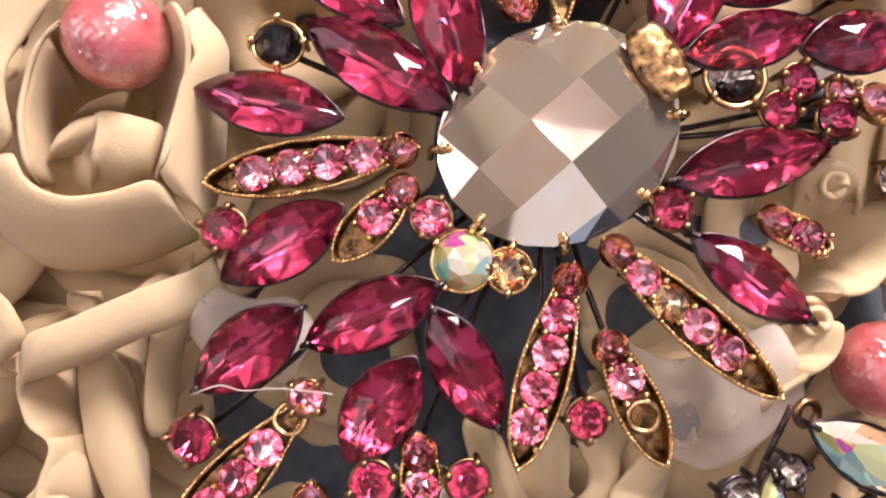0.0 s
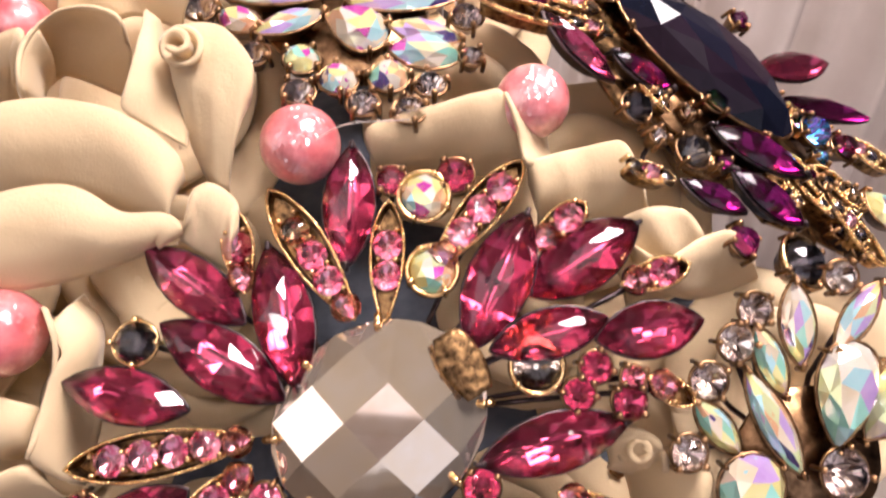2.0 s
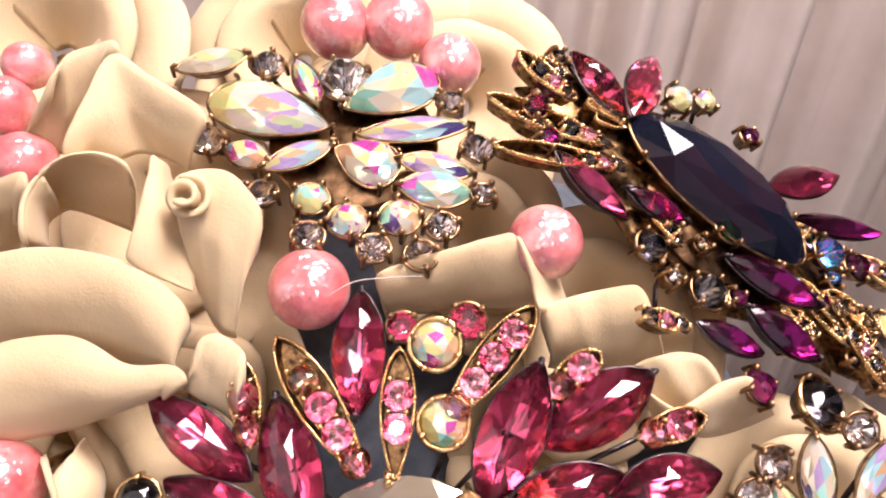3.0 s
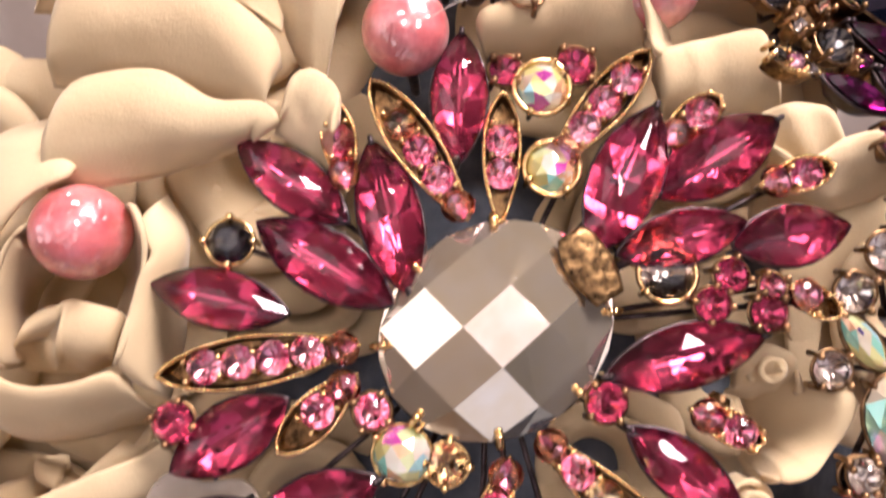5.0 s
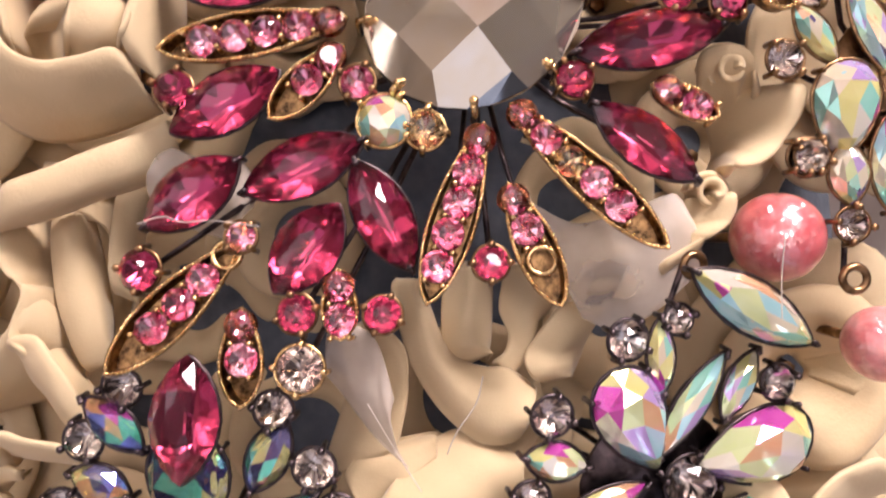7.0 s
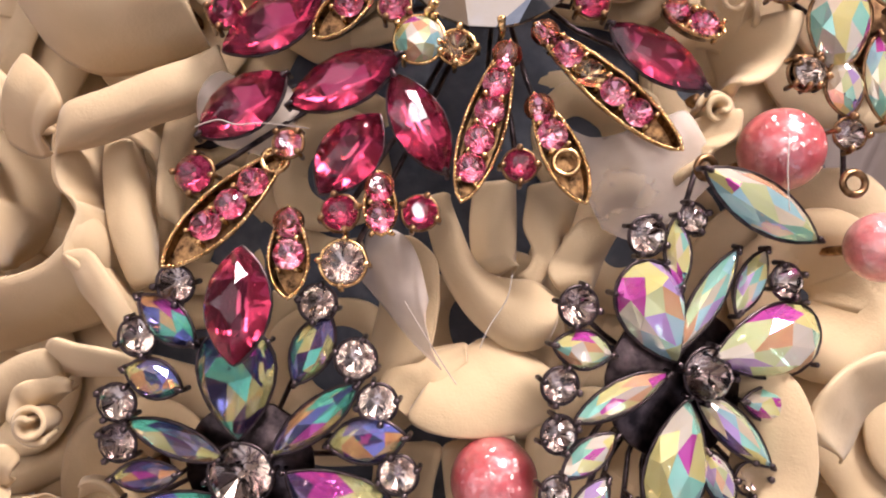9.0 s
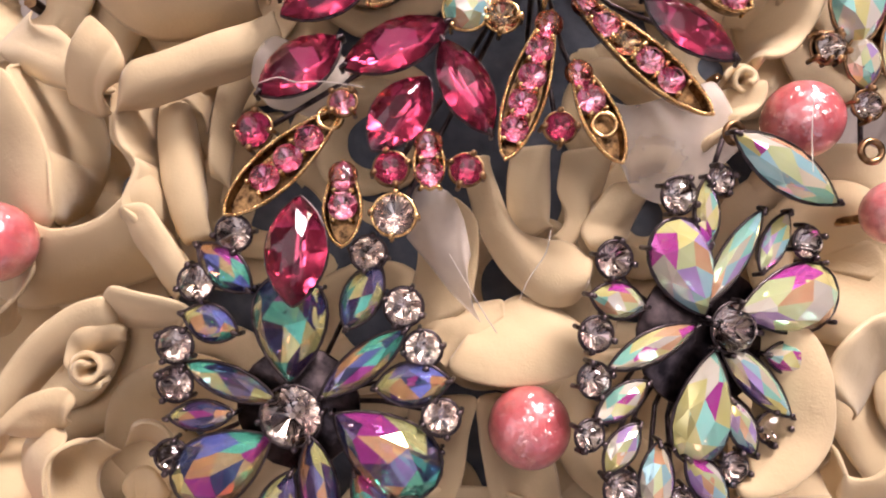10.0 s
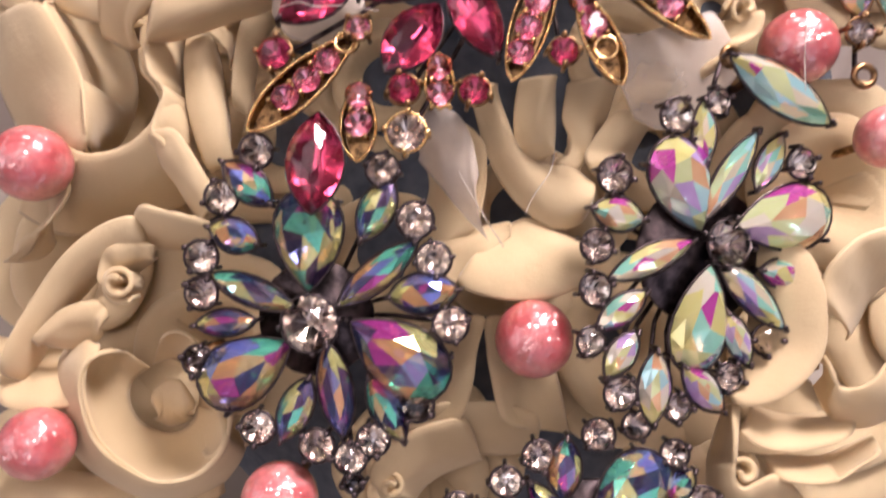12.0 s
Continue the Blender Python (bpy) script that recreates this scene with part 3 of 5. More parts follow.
def coil_bm(r0, r1, h, turns, seed):
    """The rolled heart of a rose, or a loose curl: a strip wound up like a scroll."""
    bm = bmesh.new()
    rows = []
    steps = int(26 * turns)
    for i in range(steps + 1):
        s = i / steps
        a = s * turns * math.tau + seed
        r = r0 + (r1 - r0) * s
        lift = h * (1 - 0.35 * s)
        col = []
        for j in range(7):
            v = j / 6
            rr = r * (0.75 + 0.25 * v) + (0.5 if j == 6 else 0.0)
            col.append(bm.verts.new((rr * math.cos(a) * MM, rr * math.sin(a) * MM, (lift * v - (0.25 if j == 6 else 0)) * MM)))
        rows.append(col)
    for a, b in zip(rows, rows[1:]):
        for j in range(6):
            bm.faces.new((a[j], b[j], b[j + 1], a[j + 1]))
    return bm


def sheet_part(name, bm, parent, m, thick, mat=None):
    ob = part(name, (bm, (mat or CREAM,), True), parent, m)
    s = ob.modifiers.new("thickness", "SOLIDIFY")
    s.thickness, s.offset = thick * MM, 0
    return ob


def spline(pts, s):
    """A smooth curve through control points."""
    n = len(pts) - 1
    f = min(s * n, n - 1e-6)
    i = int(f)
    t = f - i
    p0, p1, p2, p3 = (Vector(pts[max(0, min(n, k))]) for k in (i - 1, i, i + 1, i + 2))
    return 0.5 * (2 * p1 + (p2 - p0) * t + (2 * p0 - 5 * p1 + 4 * p2 - p3) * t * t + (3 * p1 - p0 - 3 * p2 + p3) * t ** 3)


def bare_rose(x, y, z, label="cream foam rose with broad draped petals"):
    ob = thing("rose", x, y, z, label, "flower", "cream roses")
    bm = bmesh.new()
    tube_into(bm, [(0, 0, -0.012), (0, 0, -0.026), (0, 0, -0.04)], 0.0014, 6)
    part("wire_stem", (bm, (OLD_GOLD,), True), ob)
    return ob


def drape(ob, lip, z_lip, foot, z_foot, bulge, nu=36, nv=14, roll=0.4, sheer=False):
    """A petal hung between a rolled lip and a deeper foot; the lip turns over away from the foot."""
    c = ORIGIN[ob.name][0]
    k = len(ob.children) + len(lip) * 7 + int(abs(lip[0][0]) * 10)
    bm = bmesh.new()
    grid = []
    for i in range(nu + 1):
        s = i / nu
        a, b = spline(lip, s), spline(foot, s)
        wob = noise.noise(Vector((s * 3.1, k * 0.7, 1.0)))
        top = Vector((a.x, a.y, z_lip + 1.3 * wob))
        top = top.lerp(Vector((b.x, b.y, z_foot)), 0.3 * abs(2 * s - 1) ** 14)
        low = Vector((b.x, b.y, z_foot + 1.5 * noise.noise(Vector((s * 2.3, k * 1.3, 5.0)))))
        way = low - top
        out = Vector((-way.x, -way.y, 0))
        out = out.normalized() if out.length > 0.01 else Vector((1, 0, 0))
        side = (spline(lip, min(1, s + 0.02)) - spline(lip, max(0, s - 0.02)))
        face = Vector((side.x, side.y, 0)).cross(way)
        face = face.normalized() * (1 if face.z >= 0 else -1)
        r = roll * (0.75 + 0.5 * noise.noise(Vector((s * 4, k * 0.3, 9))))
        row = []
        for q in (2.6, 1.9, 1.2, 0.6):
            row.append(top + out * r * math.sin(q) + Vector((0, 0, 1)) * r * (math.cos(q) - 1) )
        for j in range(nv + 1):
            v = j / nv
            p = top + way * v
            p += face * (1.1 * bulge * math.sin(math.pi * v ** 0.8) + 0.7 * noise.noise(Vector((s * 2.6 + k, v * 2.2, k * 0.11))) * math.sin(math.pi * v))
            row.append(p)
        grid.append([bm.verts.new((p - c) * MM) for p in row])
    for i in range(nu):
        for j in range(len(grid[0]) - 1):
            bm.faces.new((grid[i][j], grid[i + 1][j], grid[i + 1][j + 1], grid[i][j + 1]))
    return sheet_part("sheer_petal" if sheer else "petal", bm, ob, None, 0.2 if sheer else 0.42, ORGANZA if sheer else CREAM)


def curl(ob, x, y, z, r, h, seed):
    """A petal tip rolled up like a scroll."""
    c = ORIGIN[ob.name][0]
    sheet_part("petal_curl", coil_bm(r * 0.25, r, h, 1.7, seed), ob, Matrix.Translation((Vector((x, y, z - h)) - c) * MM), 0.75)


def rose(x, y, z, R, h=16, seed=1, rings=3, ruffle=0.0, roll=2.0, tilt=(0, 0), turn=0, heart=True, label="cream foam rose with softly rolled petals"):
    """A rose whose outer lip is R wide; z is the height of its lips."""
    ob = thing("rose", x, y, z - h, label, "flower", "cream roses")
    ob.matrix_world = ob.matrix_world @ pose(0, 0, 0, tilt[0], tilt[1], turn)
    if heart:
        sheet_part("rolled_heart", coil_bm(0.8, R * 0.2, h * 1.0, 2.4, seed), ob, None, 0.7)
    k = 0
    for ring_i in range(rings):
        f = (ring_i + 1) / rings
        count = 3 + ring_i
        for i in range(count):
            k += 1
            bm = petal_bm(R * (0.34 + 0.66 * f), h * (1.02 - 0.22 * f), math.pi / count * 1.45, ruffle * f, roll * (0.5 + 0.5 * f), seed * 31 + k)
            sheet_part("petal", bm, ob, pose(0, 0, -0.0012 * ring_i, 0, 0, 360 / count * i + 47 * ring_i + seed * 13), 0.8)
    bm = bmesh.new()
    tube_into(bm, [(0, 0, 0.001), (0, 0, -0.03)], 0.0014, 6)
    part("wire_stem", (bm, (OLD_GOLD,)), ob)
    return ob


def pearl(x, y, z, r):
    ob = thing("pearl", x, y, z, "glossy pink pearl bead on a hidden wire", "bead", "pink pearls")
    if "pearl" not in STONES:
        bm = bmesh.new()
        bmesh.ops.create_uvsphere(bm, u_segments=40, v_segments=24, radius=1.0)
        for v in bm.verts:
            if v.co.z < -0.97:
                v.co.z = -0.95
        STONES["pearl"] = mesh_of("bead", bm, (PEARL,), True)
    part("bead", STONES["pearl"], ob, Matrix.Diagonal((r * MM, r * MM, r * MM, 1)) )
    stem(ob, x, y, z - r * 0.9, OLD_GOLD, 28)
    return ob


def thread(pts):
    """A loose end of clear nylon thread."""
    c = Vector(pts[0])
    ob = thing("nylon_thread", *c, "loose end of clear nylon thread across the flowers", "thread", "nylon threads")
    bm = bmesh.new()
    tube_into(bm, [(spline(pts, i / 16) - c) * MM for i in range(17)], 0.00009, 5)
    part("strand", (bm, (NYLON,), True), ob)


# ---- brooches ----
def brooch(x, y, z, label, gem, mat, normal=(0, 0, 1)):
    b = thing("brooch", x, y, z, label, "brooch", "jewelled brooches", normal)
    STYLE[b.name] = (gem, mat)
    stem(b, x, y, z - 3, mat, 45)
    return b


def centre_stone(b, x, y, z, a, c, H, ang, lattice):
    """A large oval stone with a checkerboard-cut dome: square facets on a shallow bowl-shaped crown."""
    bm = bmesh.new()
    cell, verts = 0.50, {}
    cs, sn = math.cos(radians(lattice)), math.sin(radians(lattice))

    def vert(i, j):
        px, py = (i - 0.38) * cell, (j - 0.55) * cell
        px, py = px * cs - py * sn, px * sn + py * cs
        r = math.hypot(px, py)
        if r > 1:
            px, py, r = px / r, py / r, 1
        key = (round(px, 4), round(py, 4))
        if key not in verts:
            verts[key] = bm.verts.new((px * a * MM, py * c * MM, H * (1 - r * r) * MM))
        return verts[key], r

    for i in range(-4, 5):
        for j in range(-4, 5):
            got = [vert(i, j), vert(i + 1, j), vert(i + 1, j + 1), vert(i, j + 1)]
            if sum(r < 0.999 for _, r in got) < 1:
                continue
            face = []
            for v, _ in got:
                if v not in face:
                    face.append(v)
            if len(face) > 2:
                bm.faces.new(face)
    bm.normal_update()
    for f in bm.faces:
        if f.normal.z < 0:
            f.normal_flip()
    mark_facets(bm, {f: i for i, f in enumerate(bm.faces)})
    n = 40
    loops = []
    for s, zz in ((1.0, 0.0), (1.0, -0.5), (0.55, -4.0)):
        loops.append([bm.verts.new((math.cos(k * math.tau / n) * a * s * MM, math.sin(k * math.tau / n) * c * s * MM, zz * MM)) for k in range(n)])
    for p, q in zip(loops, loops[1:]):
        for k in range(n):
            bm.faces.new((p[k], q[k], q[(k + 1) % n], p[(k + 1) % n]))
    bm.faces.new(loops[-1][::-1])
    m = on_brooch(b, x, y, z, ang)
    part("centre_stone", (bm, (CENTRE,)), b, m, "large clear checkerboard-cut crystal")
    for k in range(8):
        t = k * math.tau / 8 + 0.3
        cb = bmesh.new()
        px, py = math.cos(t), math.sin(t)
        tube_into(cb, [(px * (a + 0.8) * MM, py * (c + 0.8) * MM, -0.004), (px * (a + 0.7) * MM, py * (c + 0.7) * MM, 0.0003), (px * (a - 0.6) * MM, py * (c - 0.6) * MM, 0.0009)], 0.0005, 6)
        blob_into(cb, (px * (a - 0.6) * MM, py * (c - 0.6) * MM, 0.0009), 0.0007)
        part("claw", (cb, (GOLD,), True), b, m, "gold claw")


def gold_flake(b, x, y, z, L, W, ang):
    """A bare setting with its stone gone: a hammered gold plate."""
    bm = bmesh.new()
    rows = []
    for i in range(13):
        s = i / 12
        w = W * (0.35 + 0.65 * math.sin(math.pi * (0.15 + 0.7 * s))) / 2
        rows.append([bm.verts.new(((-L / 2 + L * s) * MM, w * (k / 4 - 1) * MM, (0.5 * noise.noise(Vector((i * 0.9, k * 0.9, 3))) - 0.5 * abs(k / 4 - 1)) * MM)) for k in range(9)])
    for p, q in zip(rows, rows[1:]):
        for k in range(8):
            bm.faces.new((p[k], q[k], q[k + 1], p[k + 1]))
    ob = part("bare_setting", (bm, (PIT_GOLD,), True), b, on_brooch(b, x, y, z, ang), "bare pitted gold setting")
    ob.modifiers.new("thickness", "SOLIDIFY").thickness = 0.0007
    arm(b, x, y, z)


main = brooch(3.5, 7.8, 1.5, "large gold brooch with ruby-pink stones round a clear crystal", "ruby", GOLD, (-0.007, 0.10, 1))
back_plate(main, 3.5, 7.8, 0.5, 12, OLD_GOLD)
centre_stone(main, 3.5, 7.9, 2.2, 15.6, 13.4, 5.6, 38, 10)
gold_flake(main, 14.2, 17.0, 5.0, 9.5, 6.0, -55)
marq(main, -32.4, 8.4, 1.2, 19.1, 7.7, -7)
marq(main, -28.8, -8.5, 2.9, 17.2, 8.5, 37)
marq(main, -31.5, -21.5, 4.3, 15.6, 8.5, 43)
marq(main, -17.2, -16.2, 3.8, 18.2, 8.2, 29)
marq(main, -5.5, -21.6, 4.4, 16.8, 7.9, -56)
marq(main, -15.1, -27.1, 4.9, 14.7, 8.9, 61)
marq(main, -27.0, -50.1, 10.7, 16.2, 9.1, -85)
marq(main, 28.1, 6.7, 1.8, 22.3, 8.3, 19)
marq(main, 28.6, -7.6, 3.2, 17.5, 7.3, -33)
marq(main, -24.8, 24.5, -0.4, 19.0, 7.6, -31)
marq(main, -19.2, 14.3, 1.7, 21.1, 8.7, -26)
marq(main, -11.5, 21.2, 0.5, 21.9, 8.6, -70)
marq(main, -3.9, 38.0, -1.7, 18.6, 7.8, -87)
marq(main, 18.7, 28.8, 0.5, 22.0, 9.5, -109)
marq(main, 30.8, 32.9, -0.9, 19.6, 9.5, -143)
marq(main, 26.2, 21.7, 1.7, 17.4, 7.2, -160)
marq(main, 41.0, 23.4, 0.2, 16.2, 8.2, -165)
rnd(main, -36.1, -7.5, 2.8, 2.6)
rnd(main, -37.0, -32.5, 5.3, 2.8)
rnd(main, -15.4, -35.9, 5.8, 2.6)
rnd(main, -4.0, -34.7, 5.8, 2.5)
rnd(main, 9.6, -26.3, 5.0, 2.4)
rnd(main, 18.3, -0.1, 2.4, 2.6)
rnd(main, 2.0, 42.2, -2.0, 2.2)
rnd(main, 11.4, 43.8, -2.1, 2.7)
rnd(main, 33.4, 17.5, 0.7, 2.3)
rnd(main, 31.1, 13.5, 1.1, 2.3)
rnd(main, 38.4, 13.1, 1.2, 2.5)
rnd(main, -11.2, -3.9, 2.6, 2.3, gem="pink")
rnd(main, -24.1, -26.6, 4.8, 2.0, gem="pink")
rnd(main, 38.7, 16.5, 0.8, 1.7, gem="pink")
rnd(main, 7.0, 40.1, -1.8, 3.4, gem="aurora", rim=1)
rnd(main, 9.1, 29.3, -0.7, 3.3, gem="aurora", rim=1)
rnd(main, -6.9, -8.8, 3.1, 3.6, gem="aurora")
rnd(main, -1.2, -9.4, 3.2, 2.6, gem="champagne")
rnd(main, 24.9, 16.9, 0.7, 3.4, gem="clear", rim=1)
rnd(main, -31.9, 15.8, 0.4, 2.9, gem="smoky")
rnd(main, -14.0, -43.0, 6.6, 3.1, gem="clear")
leaf(main, -26.3, 1.1, 2.0, 26.6, 6.4, 14, "ppppp")
leaf(main, -18.0, -4.7, 2.6, 14.0, 5.4, 50, "pp")
leaf(main, 4.1, -20.2, 4.4, 25.5, 6.1, 79, "ppppp")
leaf(main, 15.0, -23.2, 4.7, 17.8, 5.5, 120, "ppe")
leaf(main, 21.2, -13.2, 3.8, 28.6, 5.9, 143, "ppcpp")
leaf(main, 33.4, -1.5, 2.6, 9.9, 4.0, 160, "pp")
leaf(main, -31.5, -36.8, 5.8, 23.8, 6.6, 53, "eppp")
leaf(main, -21.8, -42.3, 6.5, 13.0, 5.6, 96, "pp")
leaf(main, -9.8, -34.0, 5.7, 9.3, 4.6, 99, "pp")
leaf(main, -19.0, 29.9, -0.9, 12.5, 4.4, -74, "pp")
leaf(main, -8.6, 30.3, -0.9, 23.2, 6.0, -51, "pppc")
leaf(main, 2.4, 30.2, -0.8, 18.0, 4.8, -87, " pp")
leaf(main, 15.1, 38.2, -1.5, 21.1, 5.6, -125, "pppp")
leaf(main, 27.0, 37.4, -1.4, 10.1, 4.6, -136, "pp")
leaf(main, 41.3, 31.3, -0.7, 10.7, 4.4, -159, "pp")
leaf(main, 44.0, 15.2, 1.0, 7.3, 3.6, 153, "p")

lb = brooch(-26, -75, 1, "dark metal brooch with iridescent petal-shaped crystals", "dark", GUNMETAL, (-0.035, -0.104, 1))
back_plate(lb, -26, -75, 1.0, 10, GUNMETAL)
rnd(lb, -26.2, -75.4, 2.1, 4.6, gem="clear")
pear(lb, -27.9, -61.9, 3.4, 16.5, 12.4, 96)
pear(lb, -11.2, -78.8, 2.2, 18.6, 12.9, -29)
pear(lb, -35.9, -84.2, 0.8, 17.2, 11.9, -142)
marq(lb, -36.3, -71.3, 2.1, 15.3, 4.6, -13)
marq(lb, -16.1, -66.0, 3.4, 16.7, 4.8, 46)
marq(lb, -20.7, -85.9, 1.1, 16.1, 5.6, -75)
marq(lb, -40.2, -77.0, 1.4, 10.4, 4.3, 13)
marq(lb, -40.2, -62.6, 2.9, 8.7, 5.5, -12)
marq(lb, -38.9, -53.9, 3.9, 10.6, 5.5, -33)
marq(lb, -8.3, -68.2, 3.4, 11.3, 6.6, 14)
marq(lb, -17.4, -55.7, 4.4, 10.9, 5.5, 70)
marq(lb, -27.0, -89.7, 0.5, 11.2, 5.2, 73)
marq(lb, -12.0, -87.7, 1.3, 11.8, 5.2, -55)
rnd(lb, -43.0, -56.7, 3.4, 2.6, gem="clear")
rnd(lb, -45.3, -66.7, 2.3, 2.6, gem="clear")
rnd(lb, -44.7, -72.7, 1.7, 2.6, gem="clear")
rnd(lb, -44.1, -83.9, 0.5, 2.4, gem="clear")
rnd(lb, -33.0, -93.7, -0.1, 2.7, gem="clear")
rnd(lb, -22.8, -95.4, 0.1, 2.7, gem="clear")
rnd(lb, -13.6, -93.2, 0.6, 2.5, gem="clear")
rnd(lb, -17.0, -96.7, 0.2, 2.5, gem="clear")
rnd(lb, -7.2, -86.5, 1.6, 2.6, gem="clear")
rnd(lb, -3.3, -72.7, 3.1, 2.7, gem="clear")
rnd(lb, -7.3, -62.6, 4.0, 2.7, gem="clear")
rnd(lb, -11.0, -56.6, 4.5, 2.8, gem="clear")
rnd(lb, -17.2, -49.2, 5.1, 2.5, gem="clear")
rnd(lb, -38.1, -48.6, 4.4, 2.6, gem="clear")

rb = brooch(38, -56, 1, "dark metal brooch with pale iridescent crystals", "aurora", GUNMETAL, (0.208, -0.05, 1))
back_plate(rb, 38, -56, 1, 12, GUNMETAL)
rnd(rb, 41.1, -53.9, 0.9, 3.9, gem="clear")
pear(rb, 37.6, -66.9, 0.9, 17.9, 11.0, -92)
pear(rb, 31.6, -45.7, 3.3, 16.3, 11.2, 125)
pear(rb, 50.3, -48.5, -0.7, 19.2, 12.2, 17)
marq(rb, 27.8, -58.2, 3.4, 15.5, 4.6, 30)
marq(rb, 45.9, -61.6, -0.5, 16.4, 4.9, -39)
marq(rb, 39.5, -43.0, 1.8, 17.3, 4.5, 66)
marq(rb, 46.4, -39.5, 0.5, 10.7, 4.3, 66)
marq(rb, 34.1, -36.5, 3.3, 10.3, 3.9, -83)
marq(rb, 24.7, -74.1, 3.2, 8.7, 4.7, 60)
marq(rb, 31.0, -78.9, 1.7, 12.0, 5.7, 95)
marq(rb, 39.6, -78.3, -0.1, 11.2, 5.1, -39)
marq(rb, 44.6, -69.4, -0.6, 9.6, 4.3, -57)
marq(rb, 23.8, -67.0, 3.8, 9.7, 4.5, 43)
marq(rb, 21.2, -51.8, 5.2, 8.8, 5.2, -5)
marq(rb, 51.7, -57.6, -1.5, 8.5, 5.0, -2)
marq(rb, 45.4, -28.4, 4.3, 20.5, 7.1, -23)
rnd(rb, 29.1, -34.6, 4.4, 2.7, gem="clear")
rnd(rb, 19.9, -45.7, 5.7, 2.7, gem="clear")
rnd(rb, 18.4, -57.2, 5.4, 2.5, gem="clear")
rnd(rb, 19.0, -64.1, 5.0, 2.5, gem="clear")
rnd(rb, 19.3, -72.5, 4.5, 2.2, gem="clear")
rnd(rb, 25.4, -80.3, 2.8, 2.6, gem="clear")
rnd(rb, 52.3, -38.8, -0.7, 2.5, gem="clear")
rnd(rb, 49.9, -69.0, -1.7, 2.5, gem="clear")
rnd(rb, 44.1, -75.9, -0.9, 2.3, gem="clear")
rnd(rb, 35.9, -31.2, 3.2, 2.0, gem="clear")
rnd(rb, 35.5, -81.8, 0.6, 2.2, gem="clear")
ring(rb, 37.0, -23.6, 3.3, 1.5)

tb = brooch(25, -106, -2, "dark metal brooch with iridescent crystals and clear rhinestones", "dark", GUNMETAL)
back_plate(tb, 25, -106, -1.5, 10, GUNMETAL)
rnd(tb, 25.5, -110.0, -1.0, 3.1, gem="clear")
pear(tb, 29.5, -97.0, -1.0, 16.2, 11.6, 54)
pear(tb, 17.6, -110.7, -1.0, 12.2, 7.2, -171)
marq(tb, 18.5, -94.5, -1.0, 10.5, 5.4, -87)
marq(tb, 17.9, -102.5, -1.0, 14.2, 4.9, -47)
marq(tb, 8.6, -103.9, -1.0, 8.5, 4.2, -36)
marq(tb, 33.4, -104.3, -1.0, 16.9, 4.1, 18)
marq(tb, 2.5, -109.3, -1.0, 8.6, 6.3, -13)
marq(tb, 34.4, -107.3, -1.0, 10.4, 5.0, 3)
marq(tb, 37.8, -94.6, -1.0, 6.3, 4.5, 50)
rnd(tb, 14.0, -92.8, -1.0, 2.5, gem="clear")
rnd(tb, 9.1, -97.7, -1.0, 2.5, gem="clear")
rnd(tb, 1.5, -102.9, -1.0, 2.4, gem="clear")
rnd(tb, 23.5, -88.1, -1.0, 2.5, gem="clear")
rnd(tb, 29.6, -85.8, -1.0, 2.2, gem="clear")
rnd(tb, 36.4, -89.7, -1.0, 2.2, gem="clear")
rnd(tb, 41.9, -97.2, -1.0, 2.7, gem="clear")
rnd(tb, 41.0, -105.4, -1.0, 2.3, gem="clear")
marq(lb, -14.6, -111.2, -1.0, 9.2, 6.3, 50)
rnd(lb, -16.1, -101.0, -1.0, 1.6, gem="smoky")

fr = brooch(66, 6, 0, "antique gold brooch with pale iridescent crystals", "aurora", OLD_GOLD)
back_plate(fr, 66, 6, 0, 11, OLD_GOLD)
rnd(fr, 69.8, 5.3, 0.2, 3.5, gem="clear")
pear(fr, 69.5, 16.3, 0.2, 15.4, 9.8, 85)
pear(fr, 56.7, 0.1, 0.2, 14.0, 10.3, 94)
pear(fr, 76.9, 16.0, 0.2, 14.1, 9.7, 57)
marq(fr, 59.3, 11.7, 0.2, 16.1, 4.5, -60)
marq(fr, 62.0, 25.9, 0.2, 12.1, 5.0, -82)
marq(fr, 51.3, 10.3, 0.2, 10.2, 4.0, -45)
marq(fr, 58.4, 20.2, 0.2, 10.8, 4.0, -62)
marq(fr, 63.5, -6.4, 0.2, 12.9, 4.8, -82)
marq(fr, 58.2, -8.5, 0.2, 8.9, 5.6, -73)
marq(fr, 70.7, 27.6, 0.2, 11.9, 4.1, -121)
rnd(fr, 47.5, 6.4, 0.2, 2.5, gem="clear")
rnd(fr, 52.0, -6.9, 0.2, 2.5, gem="clear")
rnd(fr, 49.7, 16.7, 0.2, 2.6, gem="clear")
rnd(fr, 53.4, 22.4, 0.2, 2.6, gem="clear")
rnd(fr, 55.8, 27.4, 0.2, 2.4, gem="clear")
rnd(fr, 52.9, -6.6, 0.2, 2.3, gem="clear")
rnd(fr, 59.6, -15.5, 0.2, 2.3, gem="clear")
rnd(fr, 68.0, 33.1, 0.2, 2.3, gem="clear")
ring(fr, 60.7, -23.0, 0.2, 1.7)

clear = brooch(-9, 73, -12, "tilted antique gold brooch with clear iridescent crystals", "aurora", OLD_GOLD, (0, 0.5, 1))
back_plate(clear, -9, 73, -12, 14, OLD_GOLD)
rnd(clear, -12.0, 82.3, -16.1, 4.2, gem="clear")
pear(clear, -22.9, 74.8, -12.4, 20.2, 11.6, 168)
pear(clear, -3.8, 80.8, -15.4, 16.7, 11.5, 29)
pear(clear, -6.1, 67.2, -8.6, 10.3, 9.4, -17)
